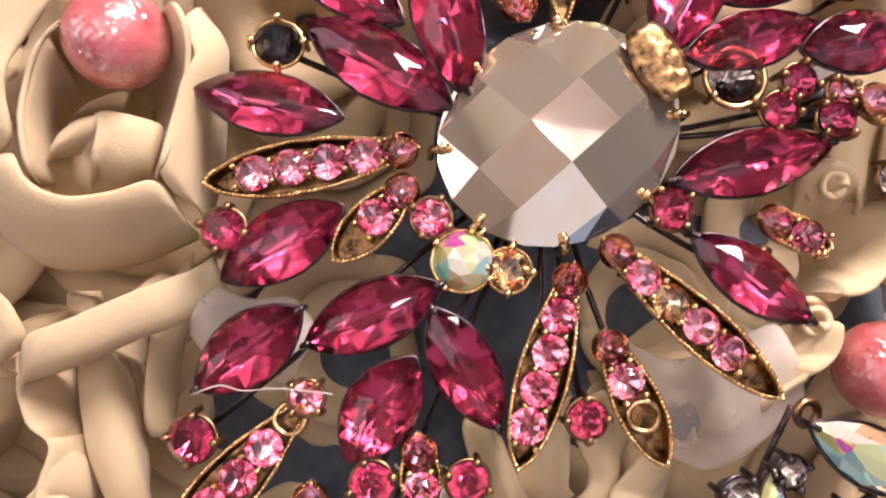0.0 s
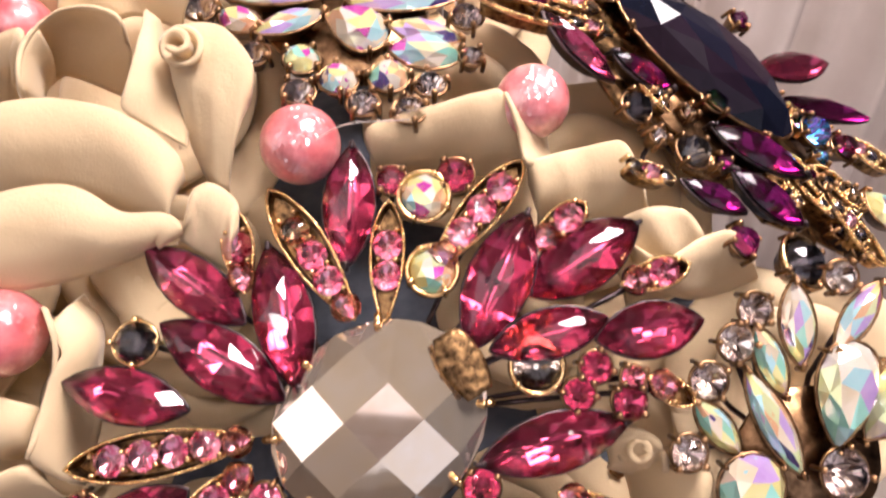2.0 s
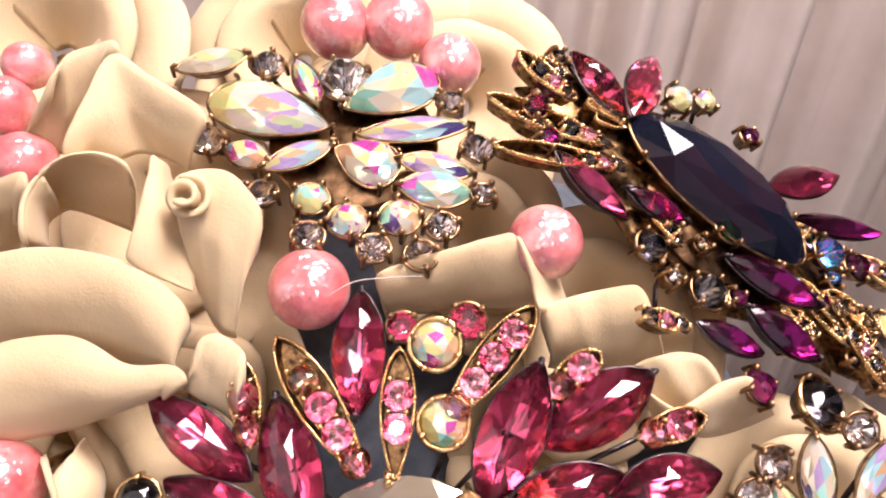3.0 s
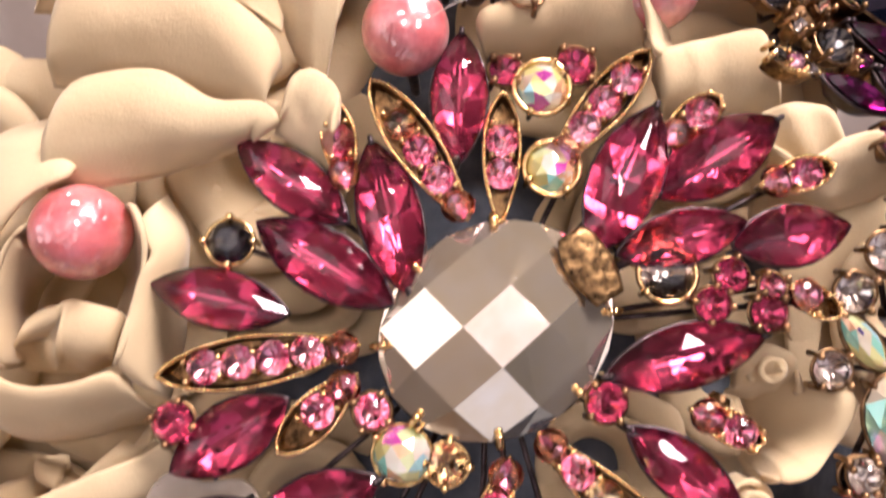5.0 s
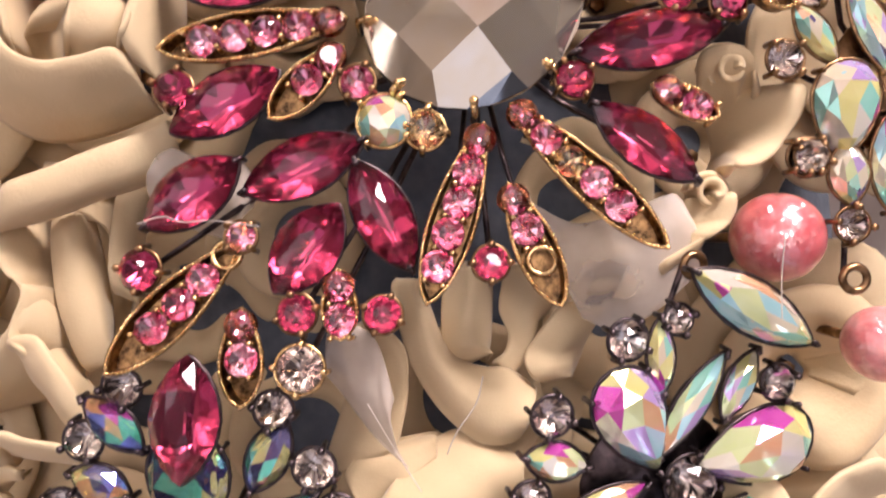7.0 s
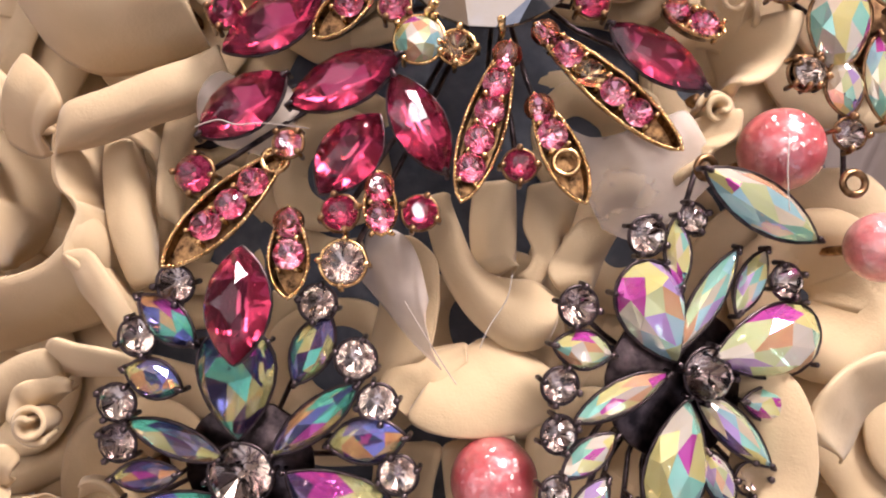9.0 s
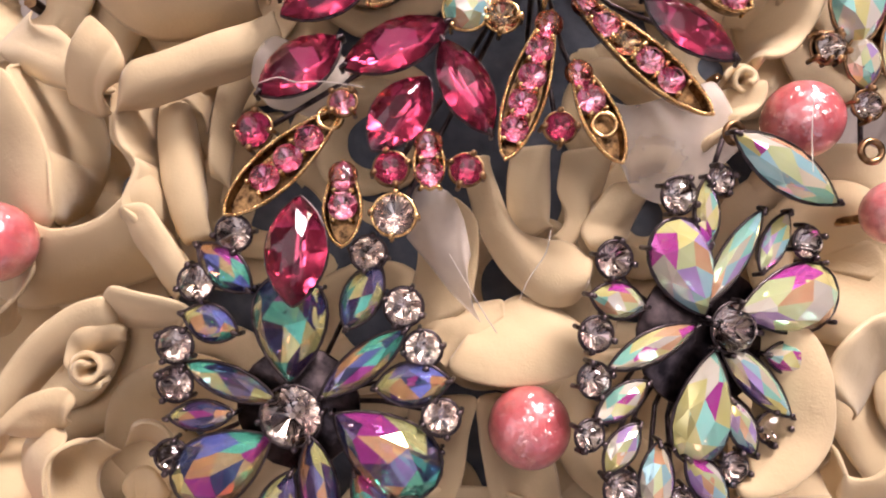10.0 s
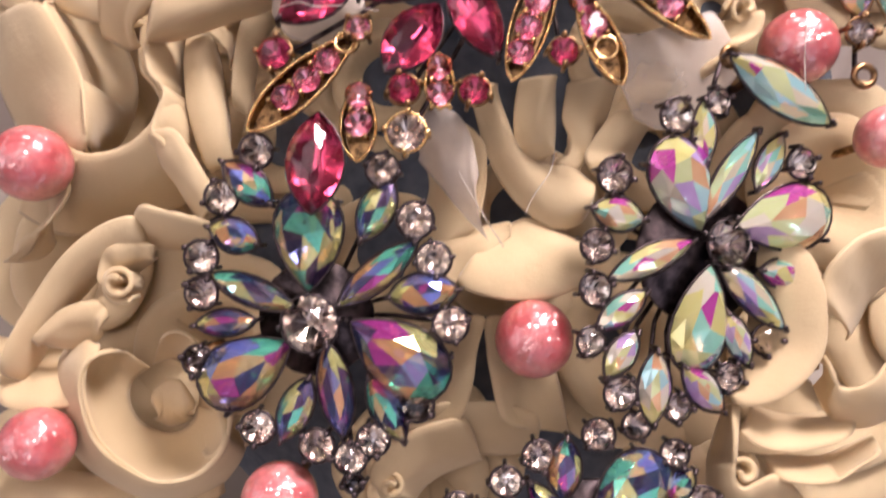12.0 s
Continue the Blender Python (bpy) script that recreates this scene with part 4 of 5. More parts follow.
marq(clear, -16.7, 67.2, -8.6, 11.9, 4.3, 35)
marq(clear, -24.5, 66.6, -8.3, 7.6, 5.1, -19)
marq(clear, 0.9, 73.7, -11.9, 18.5, 4.8, 13)
marq(clear, 5.3, 63.4, -6.7, 11.6, 6.6, 1)
marq(clear, 4.8, 67.4, -8.7, 11.7, 4.7, -6)
marq(clear, -34.6, 83.6, -16.8, 12.0, 5.0, 25)
marq(clear, -18.0, 81.4, -15.7, 11.5, 3.8, -62)
rnd(clear, -13.5, 60.1, -5.1, 2.7)
rnd(clear, -7.4, 57.1, -3.6, 2.9)
rnd(clear, 0.1, 58.3, -4.1, 3.0)
rnd(clear, 6.5, 57.5, -3.7, 2.3, gem="clear")
rnd(clear, -3.1, 53.2, -1.6, 2.3, gem="clear")
rnd(clear, 3.8, 52.7, -1.3, 2.3, gem="clear")
rnd(clear, -12.9, 54.3, -2.2, 2.3, gem="clear")
rnd(clear, -31.2, 68.5, -9.3, 2.5, gem="clear")
rnd(clear, 11.2, 71.2, -10.6, 2.6, gem="clear")
rnd(clear, -20.9, 60.4, -5.2, 2.2, gem="clear")
rnd(clear, -25.1, 84.0, -17.0, 2.7, gem="clear")
rnd(clear, 6.3, 79.6, -14.8, 2.1, gem="clear")
rnd(clear, 12.5, 63.3, -6.6, 1.8, gem="clear")

dark = brooch(53, 66, -16, "tilted antique gold brooch with plum stones round a navy crystal", "plum", OLD_GOLD, (0.45, 0.45, 1))
back_plate(dark, 53, 66, -16, 13, OLD_GOLD)
marq(dark, 29.1, 65.8, -5.1, 15.8, 5.0, -30, gem="ruby")
marq(dark, 31.2, 85.1, -14.7, 14.5, 7.2, -48, gem="ruby")
marq(dark, 40.3, 87.3, -19.8, 21.6, 7.2, 61, gem="ruby")
marq(dark, 75.0, 74.7, -29.8, 20.4, 6.7, 19, gem="ruby")
marq(dark, 62.4, 54.3, -14.9, 19.5, 6.6, -19, gem="plum")
marq(dark, 62.6, 45.8, -11.2, 16.4, 6.6, -24, gem="plum")
marq(dark, 51.6, 44.5, -5.7, 12.0, 4.5, -19, gem="plum")
marq(dark, 80.7, 66.5, -28.6, 22.5, 4.9, 1, gem="plum")
marq(dark, 40.6, 64.4, -9.7, 12.5, 4.5, -14, gem="plum")
rnd(dark, 54.1, 62.3, -14.8, 2.7, gem="blue")
rnd(dark, 76.6, 60.7, -24.2, 3.1, gem="blue")
rnd(dark, 47.4, 86.0, -22.5, 2.7, gem="aurora")
rnd(dark, 53.2, 87.0, -25.5, 2.3, gem="aurora")
rnd(dark, 48.4, 51.3, -7.3, 3.0, gem="smoky")
rnd(dark, 66.7, 35.4, -8.4, 4.1, gem="smoky", rim=1)
rnd(dark, 38.5, 57.1, -5.4, 2.6, gem="smoky")
rnd(dark, 19.6, 77.6, -6.2, 1.9, gem="plum")
rnd(dark, 21.8, 72.5, -4.9, 1.9, gem="plum")
rnd(dark, 62.9, 81.8, -27.5, 2.0, gem="plum")
rnd(dark, 55.8, 37.7, -4.5, 2.7, gem="plum")
rnd(dark, 42.0, 52.8, -5.1, 1.4, gem="clear")
rnd(dark, 83.3, 59.0, -26.4, 2.7, gem="plum")
leaf(dark, 22.0, 75.2, -6.1, 21.7, 4.2, -11, "dpd", 1.5)
leaf(dark, 23.9, 69.6, -4.5, 24.1, 3.4, 6, "dpd", 1.5)
leaf(dark, 40.0, 46.1, -1.1, 8.2, 3.0, -4, "dpd", 1.5)
leaf(dark, 81.3, 41.9, -17.9, 14.5, 4.6, 133, "dpd", 1.5)
leaf(dark, 89.1, 58.4, -28.8, 13.4, 4.7, 159, "dpd", 1.5)
leaf(dark, 21.2, 83.5, -9.5, 12.0, 4.0, -29, "dpd", 1.5)
set_stone(dark, "round", "navy", 53.6, 69.6, -17.8, 39.7, 16.6, 4.5, -30)
marq(dark, 89.3, 47.0, -23.7, 9.2, 6.1, -58, gem="aurora")

# pierced gold plate that carries the plum brooch's stones
bm = bmesh.new()
rows = []
for k in range(5):
    f = (1.0, 0.8, 0.55, 0.3, 0.1)[k]
    rows.append([bm.verts.new((math.cos(q * math.tau / 48) * 40 * f * (1 + 0.08 * math.sin(q * 2.4)) * MM, math.sin(q * math.tau / 48) * 15 * f * (1 + 0.12 * math.sin(q * 1.9)) * MM, (-4.2 + 1.6 * (1 - f) + 0.5 * math.sin(q * 1.3 + k)) * MM)) for q in range(48)])
for a, c in zip(rows, rows[1:]):
    for q in range(48):
        bm.faces.new((a[q], a[(q + 1) % 48], c[(q + 1) % 48], c[q]))
bm.faces.new(rows[-1])
base_plate = part("base_plate", (bm, (PIT_GOLD,), True), dark, on_brooch(dark, 53.6, 66, -16.2, -33), "dark pierced gold plate")
base_plate.modifiers.new("thickness", "SOLIDIFY").thickness = 0.0008

# small stones and gold work that fill the plum brooch
FILL = random.Random(21)
for i in range(46):
    s, w = FILL.uniform(-1, 1), FILL.uniform(-1, 1)
    # along the brooch's long axis and across it, round the navy stone
    along, across = s * 42, w * 15 * (1 - 0.35 * s * s)
    if abs(along) < 20 and -6 < across < 9:
        continue
    px, py = 53 + along * 0.80 + across * 0.42, 64 - along * 0.48 + across * 0.62
    pz = 37.6 - 0.45 * (px + py) - 1.5
    if FILL.random() < 0.6:
        rnd(dark, px, py, pz, FILL.uniform(1.2, 2.0), gem=FILL.choice(("plum", "smoky", "plum", "champagne", "blue")))
    else:
        leaf(dark, px, py, pz, FILL.uniform(7, 11), FILL.uniform(2.6, 3.6), FILL.uniform(-60, 20), "dd", 1.1)


# ---- pearls ----
pearl(-53.0, 15.3, -3.0, 6.5)
pearl(-12.0, 46.5, -3.0, 6.0)
pearl(50.7, -18.3, -3.0, 6.5)
pearl(67.8, -31.9, -3.0, 5.5)
pearl(11.2, -73.7, -3.0, 6.7)
pearl(-78.5, -54.3, -3.0, 6.6)
pearl(-70.5, -101.6, -3.0, 6.1)
pearl(-28.3, -105.9, -3.0, 6.5)
pearl(22.2, 56.4, -5.0, 5.7)
pearl(-57.0, 61.6, -6.0, 5.0)
pearl(-61.2, 70.4, -6.0, 4.5)
pearl(-59.7, 77.4, -8.0, 3.7)
pearl(5.7, 88.0, -21.0, 5.6)
pearl(-15.3, 94.2, -23.0, 6.3)
pearl(-4.1, 95.3, -23.0, 6.4)

# ---- roses ----
rose_a = bare_rose(-54, 2, -12)
rose_b = bare_rose(-48, -30, -17, "cream foam rose with tightly ruffled petals")
rose_c = bare_rose(-66, -38, -17, "cream foam rose with ruffled petals and deep folds")
rose_d = bare_rose(-52, -86, -17, "cream foam rose with a round cup and a curled petal")
rose_e = bare_rose(66, -80, -17, "pale cream foam rose with layered petals")
rose_f = bare_rose(10, -52, -17, "cream foam rose with broad hanging petals")
rose_g = bare_rose(-42, 54, -15, "cream foam rose with a cupped middle and a scrolled petal")
rose_h = bare_rose(22, 50, -12)
rose_i = bare_rose(46, -4, -17, "cream foam rose with two rolled petal tips")
rose_j = bare_rose(-55, -112, -12)
rose_k = bare_rose(-4, -100, -19, "shaded cream foam rose with a curled petal")
drape(rose_a, [(-63.1, 0.0), (-60.8, -4.2), (-56.2, -5.7), (-50.5, -4.7), (-45.0, -1.9)], 1, [(-75.4, -5.2), (-68.7, -12.4), (-60.8, -15.6), (-51.5, -13.8), (-42.5, -9.2)], -10.5, 1.5)
drape(rose_a, [(-45.0, -1.9), (-43.9, 3.2), (-42.9, 9.5), (-41.7, 13.8), (-44.4, 16.9)], 1, [(-41.4, -7.6), (-40.2, 1.9), (-40.5, 9.6), (-41.1, 16.5), (-44.5, 21.5)], -9, 1.5)
drape(rose_a, [(-60.8, -4.2), (-62.4, 4.2), (-61.0, 11.9), (-56.6, 17.1), (-50.0, 19.8)], 1, [(-66.3, -4.7), (-67.2, 2.0), (-65.6, 7.2), (-61.6, 10.1), (-55.9, 12.3)], -18, -1.5)
drape(rose_a, [(-45.0, -1.9), (-43.9, 3.2), (-42.9, 9.5), (-42.9, 15.7), (-45.3, 20.3)], 1, [(-52.5, -2.7), (-53.0, 4.0), (-52.5, 8.2), (-54.3, 10.5), (-55.6, 16.2)], -16.5, -1)
drape(rose_a, [(-55.1, 2.9), (-54.9, 5.2), (-52.8, 5.6), (-49.2, 5.1), (-46.3, 4.6)], -3, [(-63.1, -5.2), (-59.2, -5.4), (-55.4, -5.0), (-52.3, -4.4), (-49.0, -1.8)], -10.5, 3)
drape(rose_a, [(-63.1, 0.0), (-64.7, 7.4), (-63.1, 13.7), (-58.2, 19.7), (-52.3, 23.0)], 1, [(-75.7, -1.3), (-78.7, 8.5), (-77.2, 18.7), (-70.2, 27.9), (-59.8, 32.1)], -10.5, 1.5)
drape(rose_b, [(-60.8, -23.3), (-55.4, -21.0), (-48.0, -17.1), (-40.5, -13.3), (-37.9, -11.2)], -1, [(-65.0, -30.1), (-58.3, -27.9), (-50.1, -23.7), (-43.4, -20.4), (-40.0, -15.6)], -9, 3)
drape(rose_b, [(-68.4, -15.7), (-64.7, -18.3), (-62.4, -20.9), (-61.1, -23.6)], -1, [(-72.7, -29.0), (-68.8, -30.7), (-66.9, -30.7), (-65.5, -30.0)], -9, 2)
drape(rose_b, [(-57.1, -19.4), (-57.2, -22.5), (-57.4, -30.2), (-56.2, -37.3), (-53.7, -44.2), (-50.5, -51.0)], -10, [(-58.2, -18.7), (-56.9, -21.3), (-53.6, -27.7), (-50.9, -35.8), (-49.2, -43.1), (-49.1, -50.2)], -15, 3.2, roll=0.7)
drape(rose_b, [(-66.2, -23.1), (-65.9, -25.5), (-64.9, -33.5), (-61.7, -37.0), (-60.5, -40.8), (-62.5, -45.6)], -9, [(-61.8, -20.8), (-61.7, -22.6), (-61.5, -28.7), (-60.1, -36.2), (-58.8, -42.3), (-57.5, -49.1)], -18, 2.2, roll=0.7)
drape(rose_b, [(-62.0, -46.2), (-58.8, -50.0), (-55.6, -53.2), (-52.4, -56.4), (-49.4, -60.0)], -8, [(-61.1, -44.6), (-57.4, -46.6), (-54.1, -49.4), (-51.0, -52.8), (-49.3, -55.1)], -13, 1.4, roll=0.6)
drape(rose_b, [(-42.4, -14.5), (-45.6, -18.6), (-48.1, -23.4), (-48.6, -29.2), (-48.5, -36.5)], -10, [(-42.9, -16.8), (-45.5, -21.1), (-47.1, -26.7), (-47.6, -34.6), (-48.2, -42.5)], -19, 2, roll=0.7)
drape(rose_b, [(-49.2, -15.8), (-53.0, -20.1), (-56.3, -22.5), (-57.0, -23.5), (-55.9, -26.0)], -9, [(-45.6, -11.9), (-48.8, -16.9), (-50.5, -21.0), (-51.0, -25.7), (-51.3, -30.3)], -16, 2.4, roll=0.6)
drape(rose_c, [(-83.6, -24.4), (-79.0, -29.7), (-74.8, -35.9), (-71.7, -44.1), (-70.5, -50.1)], -5, [(-97.5, -26.7), (-95.9, -37.1), (-91.6, -45.0), (-86.6, -50.5), (-80.0, -53.4)], -15.5, 1.5)
drape(rose_c, [(-83.6, -24.4), (-79.0, -29.7), (-74.8, -35.9), (-71.7, -44.1), (-70.5, -50.1)], -5, [(-83.8, -18.4), (-75.6, -27.7), (-73.0, -37.6), (-75.2, -45.9), (-80.3, -49.9)], -26, -1)
drape(rose_c, [(-76.7, -49.4), (-71.1, -51.4), (-63.6, -48.2), (-58.7, -42.4), (-59.1, -36.7)], -6, [(-90.9, -62.5), (-80.9, -66.0), (-67.8, -61.2), (-56.8, -56.2), (-55.2, -51.7)], -20, 1.5)
drape(rose_c, [(-63.5, -28.7), (-61.6, -35.2), (-58.6, -38.7), (-59.7, -45.5), (-56.6, -47.5)], -5, [(-60.6, -24.5), (-59.1, -35.1), (-56.0, -42.4), (-55.8, -50.8), (-53.5, -60.1)], -18.5, 1)
drape(rose_c, [(-60.1, -46.1), (-56.2, -45.4), (-52.4, -49.0), (-49.0, -53.2), (-46.2, -56.6)], -4.5, [(-60.5, -47.9), (-58.4, -51.3), (-55.4, -54.5), (-52.5, -58.1), (-49.5, -60.9)], -9, 1)
drape(rose_c, [(-73.1, -18.4), (-69.7, -22.8), (-67.1, -27.3), (-63.0, -26.2)], -5, [(-87.3, -11.0), (-90.8, -15.8), (-92.4, -19.2), (-92.1, -21.4)], -17, 2)
drape(rose_c, [(-80.4, -66.9), (-76.9, -64.6), (-74.2, -57.5), (-78.5, -54.3)], -7, [(-89.4, -72.4), (-85.4, -72.0), (-81.5, -70.5), (-79.9, -67.3)], -15.5, 1)
curl(rose_c, -73.9, -51.5, -5, 2.3, 7, 2)
drape(rose_d, [(-61.4, -84.1), (-64.4, -88.1), (-63.8, -93.6), (-60.1, -100.1), (-54.1, -103.9), (-48.8, -105.4), (-43.0, -103.5), (-39.5, -98.5), (-38.8, -93.4)], -3, [(-59.2, -89.0), (-61.9, -91.9), (-62.0, -95.5), (-60.0, -98.9), (-57.1, -100.6), (-53.9, -101.0), (-51.0, -99.9), (-49.2, -97.6), (-49.0, -95.0)], -17, -1.6, nu=54, roll=0.8)
drape(rose_d, [(-61.4, -84.1), (-64.4, -88.1), (-63.9, -93.6), (-60.2, -100.1), (-54.1, -104.0), (-48.8, -105.5), (-43.1, -103.6), (-39.6, -98.6), (-38.8, -93.4)], -3.1, [(-75.0, -84.7), (-77.3, -91.3), (-76.3, -98.6), (-71.9, -107.5), (-63.8, -112.9), (-54.6, -114.4), (-46.0, -111.8), (-40.5, -104.9), (-39.5, -96.3)], -19, 1.5, nu=54, roll=0.3)
drape(rose_d, [(-55.5, -92.8), (-53.6, -90.4), (-50.6, -90.5), (-48.2, -93.8)], -11, [(-57.3, -98.8), (-54.5, -99.8), (-51.5, -98.8), (-49.4, -97.3)], -18, 2, roll=0.6)
drape(rose_d, [(-41.5, -101.6), (-38.7, -95.7), (-40.4, -88.4), (-47.0, -80.8), (-51.8, -80.4)], -3, [(-49.6, -99.3), (-49.0, -94.9), (-50.6, -90.9), (-55.4, -87.2), (-59.5, -88.7)], -19, -1)
drape(rose_d, [(-80.2, -91.4), (-77.6, -82.6), (-72.4, -71.5), (-65.8, -64.0), (-59.4, -60.9)], -4, [(-79.9, -93.0), (-77.3, -85.4), (-72.2, -76.6), (-66.8, -69.6), (-60.6, -65.3)], -14.5, 2.5)
drape(rose_d, [(-59.4, -59.2), (-55.4, -59.7), (-47.7, -60.7), (-45.7, -62.1)], -3, [(-65.0, -66.0), (-58.8, -66.3), (-52.7, -65.6), (-49.2, -65.2)], -13, 1)
drape(rose_d, [(-75.5, -84.7), (-71.0, -79.4), (-65.5, -77.1), (-62.9, -78.7)], -5, [(-75.8, -85.4), (-70.9, -85.8), (-67.0, -85.2), (-64.1, -82.4)], -8, 1)
drape(rose_d, [(-79.9, -96.5), (-75.0, -96.9), (-70.3, -95.9), (-65.1, -94.7)], -6, [(-90.0, -86.9), (-82.6, -87.2), (-77.2, -87.6), (-71.8, -87.5)], -17.5, 1.5)
drape(rose_d, [(-66.0, -73.7), (-65.3, -68.5), (-61.2, -66.1), (-56.9, -66.0)], -6, [(-63.1, -76.6), (-63.0, -73.5), (-61.4, -70.3), (-58.6, -67.9)], -13, 1)
curl(rose_d, -61.6, -73.2, -3, 3.1, 8, 1)
drape(rose_e, [(54.7, -52.9), (57.8, -61.6), (58.3, -70.7), (52.7, -77.6), (45.8, -80.5)], 0, [(45.8, -48.5), (47.5, -60.7), (47.5, -69.2), (45.7, -74.2), (43.7, -78.2)], -5, 1)
drape(rose_e, [(45.6, -80.4), (46.2, -90.3), (47.7, -93.9), (50.4, -93.2), (53.7, -90.5)], -1, [(48.9, -82.2), (46.5, -92.6), (49.6, -102.3), (57.7, -102.9), (67.4, -99.2)], -13.5, 1.5)
drape(rose_e, [(47.1, -84.9), (52.0, -86.9), (58.4, -86.5), (66.3, -83.5)], -2, [(53.4, -81.2), (58.6, -82.6), (65.6, -82.1), (73.4, -79.3)], -13.5, 1)
drape(rose_e, [(53.8, -91.4), (59.2, -91.6), (64.5, -90.1), (70.4, -85.6)], -1, [(53.6, -90.5), (60.5, -89.7), (67.4, -88.9), (74.9, -84.0)], -12, 1)
drape(rose_e, [(46.3, -97.8), (53.3, -99.2), (60.4, -97.2), (68.2, -93.3)], -2, [(52.2, -112.0), (60.1, -112.0), (66.8, -110.2), (75.3, -107.2)], -10.5, 2)
drape(rose_e, [(58.6, -69.7), (61.4, -75.0), (65.9, -74.9), (69.8, -69.3)], 0, [(62.4, -76.3), (66.8, -82.1), (72.7, -82.3), (79.1, -78.2)], -9, 1)
drape(rose_e, [(57.8, -61.6), (58.9, -55.1), (63.4, -50.1), (68.6, -47.6)], 0, [(69.2, -67.6), (71.6, -61.3), (75.1, -56.9), (80.0, -55.3)], -12, 1)
curl(rose_e, 48.8, -91.4, -1, 2.7, 8, 3)
drape(rose_f, [(-3.5, -65.6), (1.5, -66.9), (6.8, -67.2), (12.0, -66.2), (17.1, -63.9), (19.7, -61.6)], -2, [(0.8, -59.7), (3.7, -56.1), (6.3, -53.6), (8.6, -52.7), (12.9, -53.4), (19.5, -56.9)], -9, 1.4, roll=0.5)
drape(rose_f, [(-4.2, -30.7), (-2.4, -35.6), (-0.4, -41.0), (3.0, -46.3), (7.2, -50.6), (12.2, -53.4), (18.2, -53.1)], -7, [(-0.2, -30.7), (2.0, -34.8), (4.5, -39.4), (7.6, -42.1), (11.5, -42.8), (15.3, -42.7), (19.6, -45.3)], -9, 3.2, roll=0.7)
drape(rose_f, [(4.4, -27.5), (4.4, -29.8), (4.3, -35.5), (5.5, -40.2), (8.0, -42.6)], -9, [(10.8, -26.2), (11.0, -28.5), (11.6, -34.3), (11.9, -39.2), (11.8, -42.4)], -12, 3.2, roll=0.6)
drape(rose_f, [(13.3, -26.7), (13.2, -28.7), (13.0, -33.6), (15.1, -37.2), (14.8, -40.1), (12.7, -42.4)], -9, [(22.6, -24.7), (22.1, -27.0), (20.9, -32.7), (18.6, -35.8), (17.3, -38.7), (15.9, -42.2)], -13, 2.2, roll=0.6)
drape(rose_f, [(22.3, -31.4), (18.9, -37.0), (17.8, -40.8), (19.6, -43.9)], -7, [(29.9, -30.6), (27.5, -36.4), (26.2, -40.7), (25.6, -43.7)], -13, 2.2, roll=0.6)
drape(rose_f, [(-8.4, -62.1), (-5.1, -57.5), (0.3, -55.6), (5.4, -54.0)], -9, [(-3.3, -66.1), (-1.1, -63.3), (1.7, -60.2), (5.5, -56.6)], -6, 1.2, roll=0.4)
drape(rose_f, [(-6.4, -37.0), (-1.7, -40.7), (-0.4, -46.3), (-0.5, -52.2), (-0.9, -56.5)], -6, [(-13.1, -41.0), (-10.3, -47.0), (-10.6, -53.3), (-11.9, -59.8), (-13.1, -66.7)], -16.5, 1.5)
drape(rose_f, [(3.1, -70.6), (4.4, -77.3), (6.2, -83.8), (8.4, -90.4)], -11, [(16.3, -71.1), (18.2, -78.5), (20.8, -85.9), (23.2, -93.2)], -24, 1)
drape(rose_f, [(3.1, -70.6), (1.9, -77.6), (1.8, -84.4), (0.6, -91.3)], -11, [(-8.7, -75.2), (-8.7, -83.8), (-9.9, -91.6), (-10.4, -97.1)], -24, 1)
drape(rose_g, [(-57.2, 46.8), (-49.6, 48.5), (-43.3, 48.7), (-35.2, 47.0), (-27.2, 42.1)], 2, [(-59.8, 35.0), (-49.7, 34.2), (-42.1, 33.0), (-35.5, 33.2), (-29.1, 31.5)], -4, 2)
drape(rose_g, [(-50.8, 49.0), (-51.1, 56.3), (-48.1, 61.0), (-43.5, 62.7), (-37.3, 61.7)], 3, [(-55.1, 49.5), (-55.1, 53.3), (-52.2, 55.3), (-49.6, 55.6), (-42.0, 53.3)], -10.5, -1.5)
drape(rose_g, [(-34.8, 63.5), (-34.7, 57.7), (-35.3, 52.1), (-36.3, 48.0)], 3, [(-34.5, 61.5), (-31.4, 55.8), (-29.1, 49.3), (-28.6, 44.7)], -3, 1)
drape(rose_g, [(-31.7, 59.4), (-28.7, 61.2), (-23.9, 61.3), (-18.1, 56.1)], 2, [(-28.5, 45.2), (-26.5, 41.5), (-24.2, 39.2), (-22.2, 38.5)], -4, 1.5)
drape(rose_g, [(-56.5, 34.6), (-44.1, 36.9), (-35.8, 33.7), (-29.5, 34.0), (-27.3, 32.0)], 1, [(-58.1, 20.2), (-46.8, 22.8), (-38.9, 26.1), (-32.6, 29.3), (-29.2, 30.5)], -4, 2.5)
drape(rose_g, [(-47.8, 61.9), (-45.4, 70.3), (-42.9, 77.4), (-36.9, 74.4), (-27.7, 70.2)], 1, [(-47.6, 63.0), (-43.3, 62.8), (-39.2, 64.6), (-34.9, 64.1), (-32.0, 62.6)], -5, 1)
drape(rose_g, [(-51.2, 70.6), (-49.1, 77.1), (-43.6, 79.4), (-42.2, 77.7)], 0, [(-58.0, 63.1), (-53.3, 64.4), (-50.3, 68.8), (-49.4, 73.4)], -9, 1)
drape(rose_g, [(-59.7, 56.2), (-56.7, 58.1), (-53.6, 59.2), (-52.5, 56.8)], 0, [(-67.3, 46.8), (-63.8, 47.1), (-60.3, 48.3), (-58.3, 50.3)], -10.5, 1)
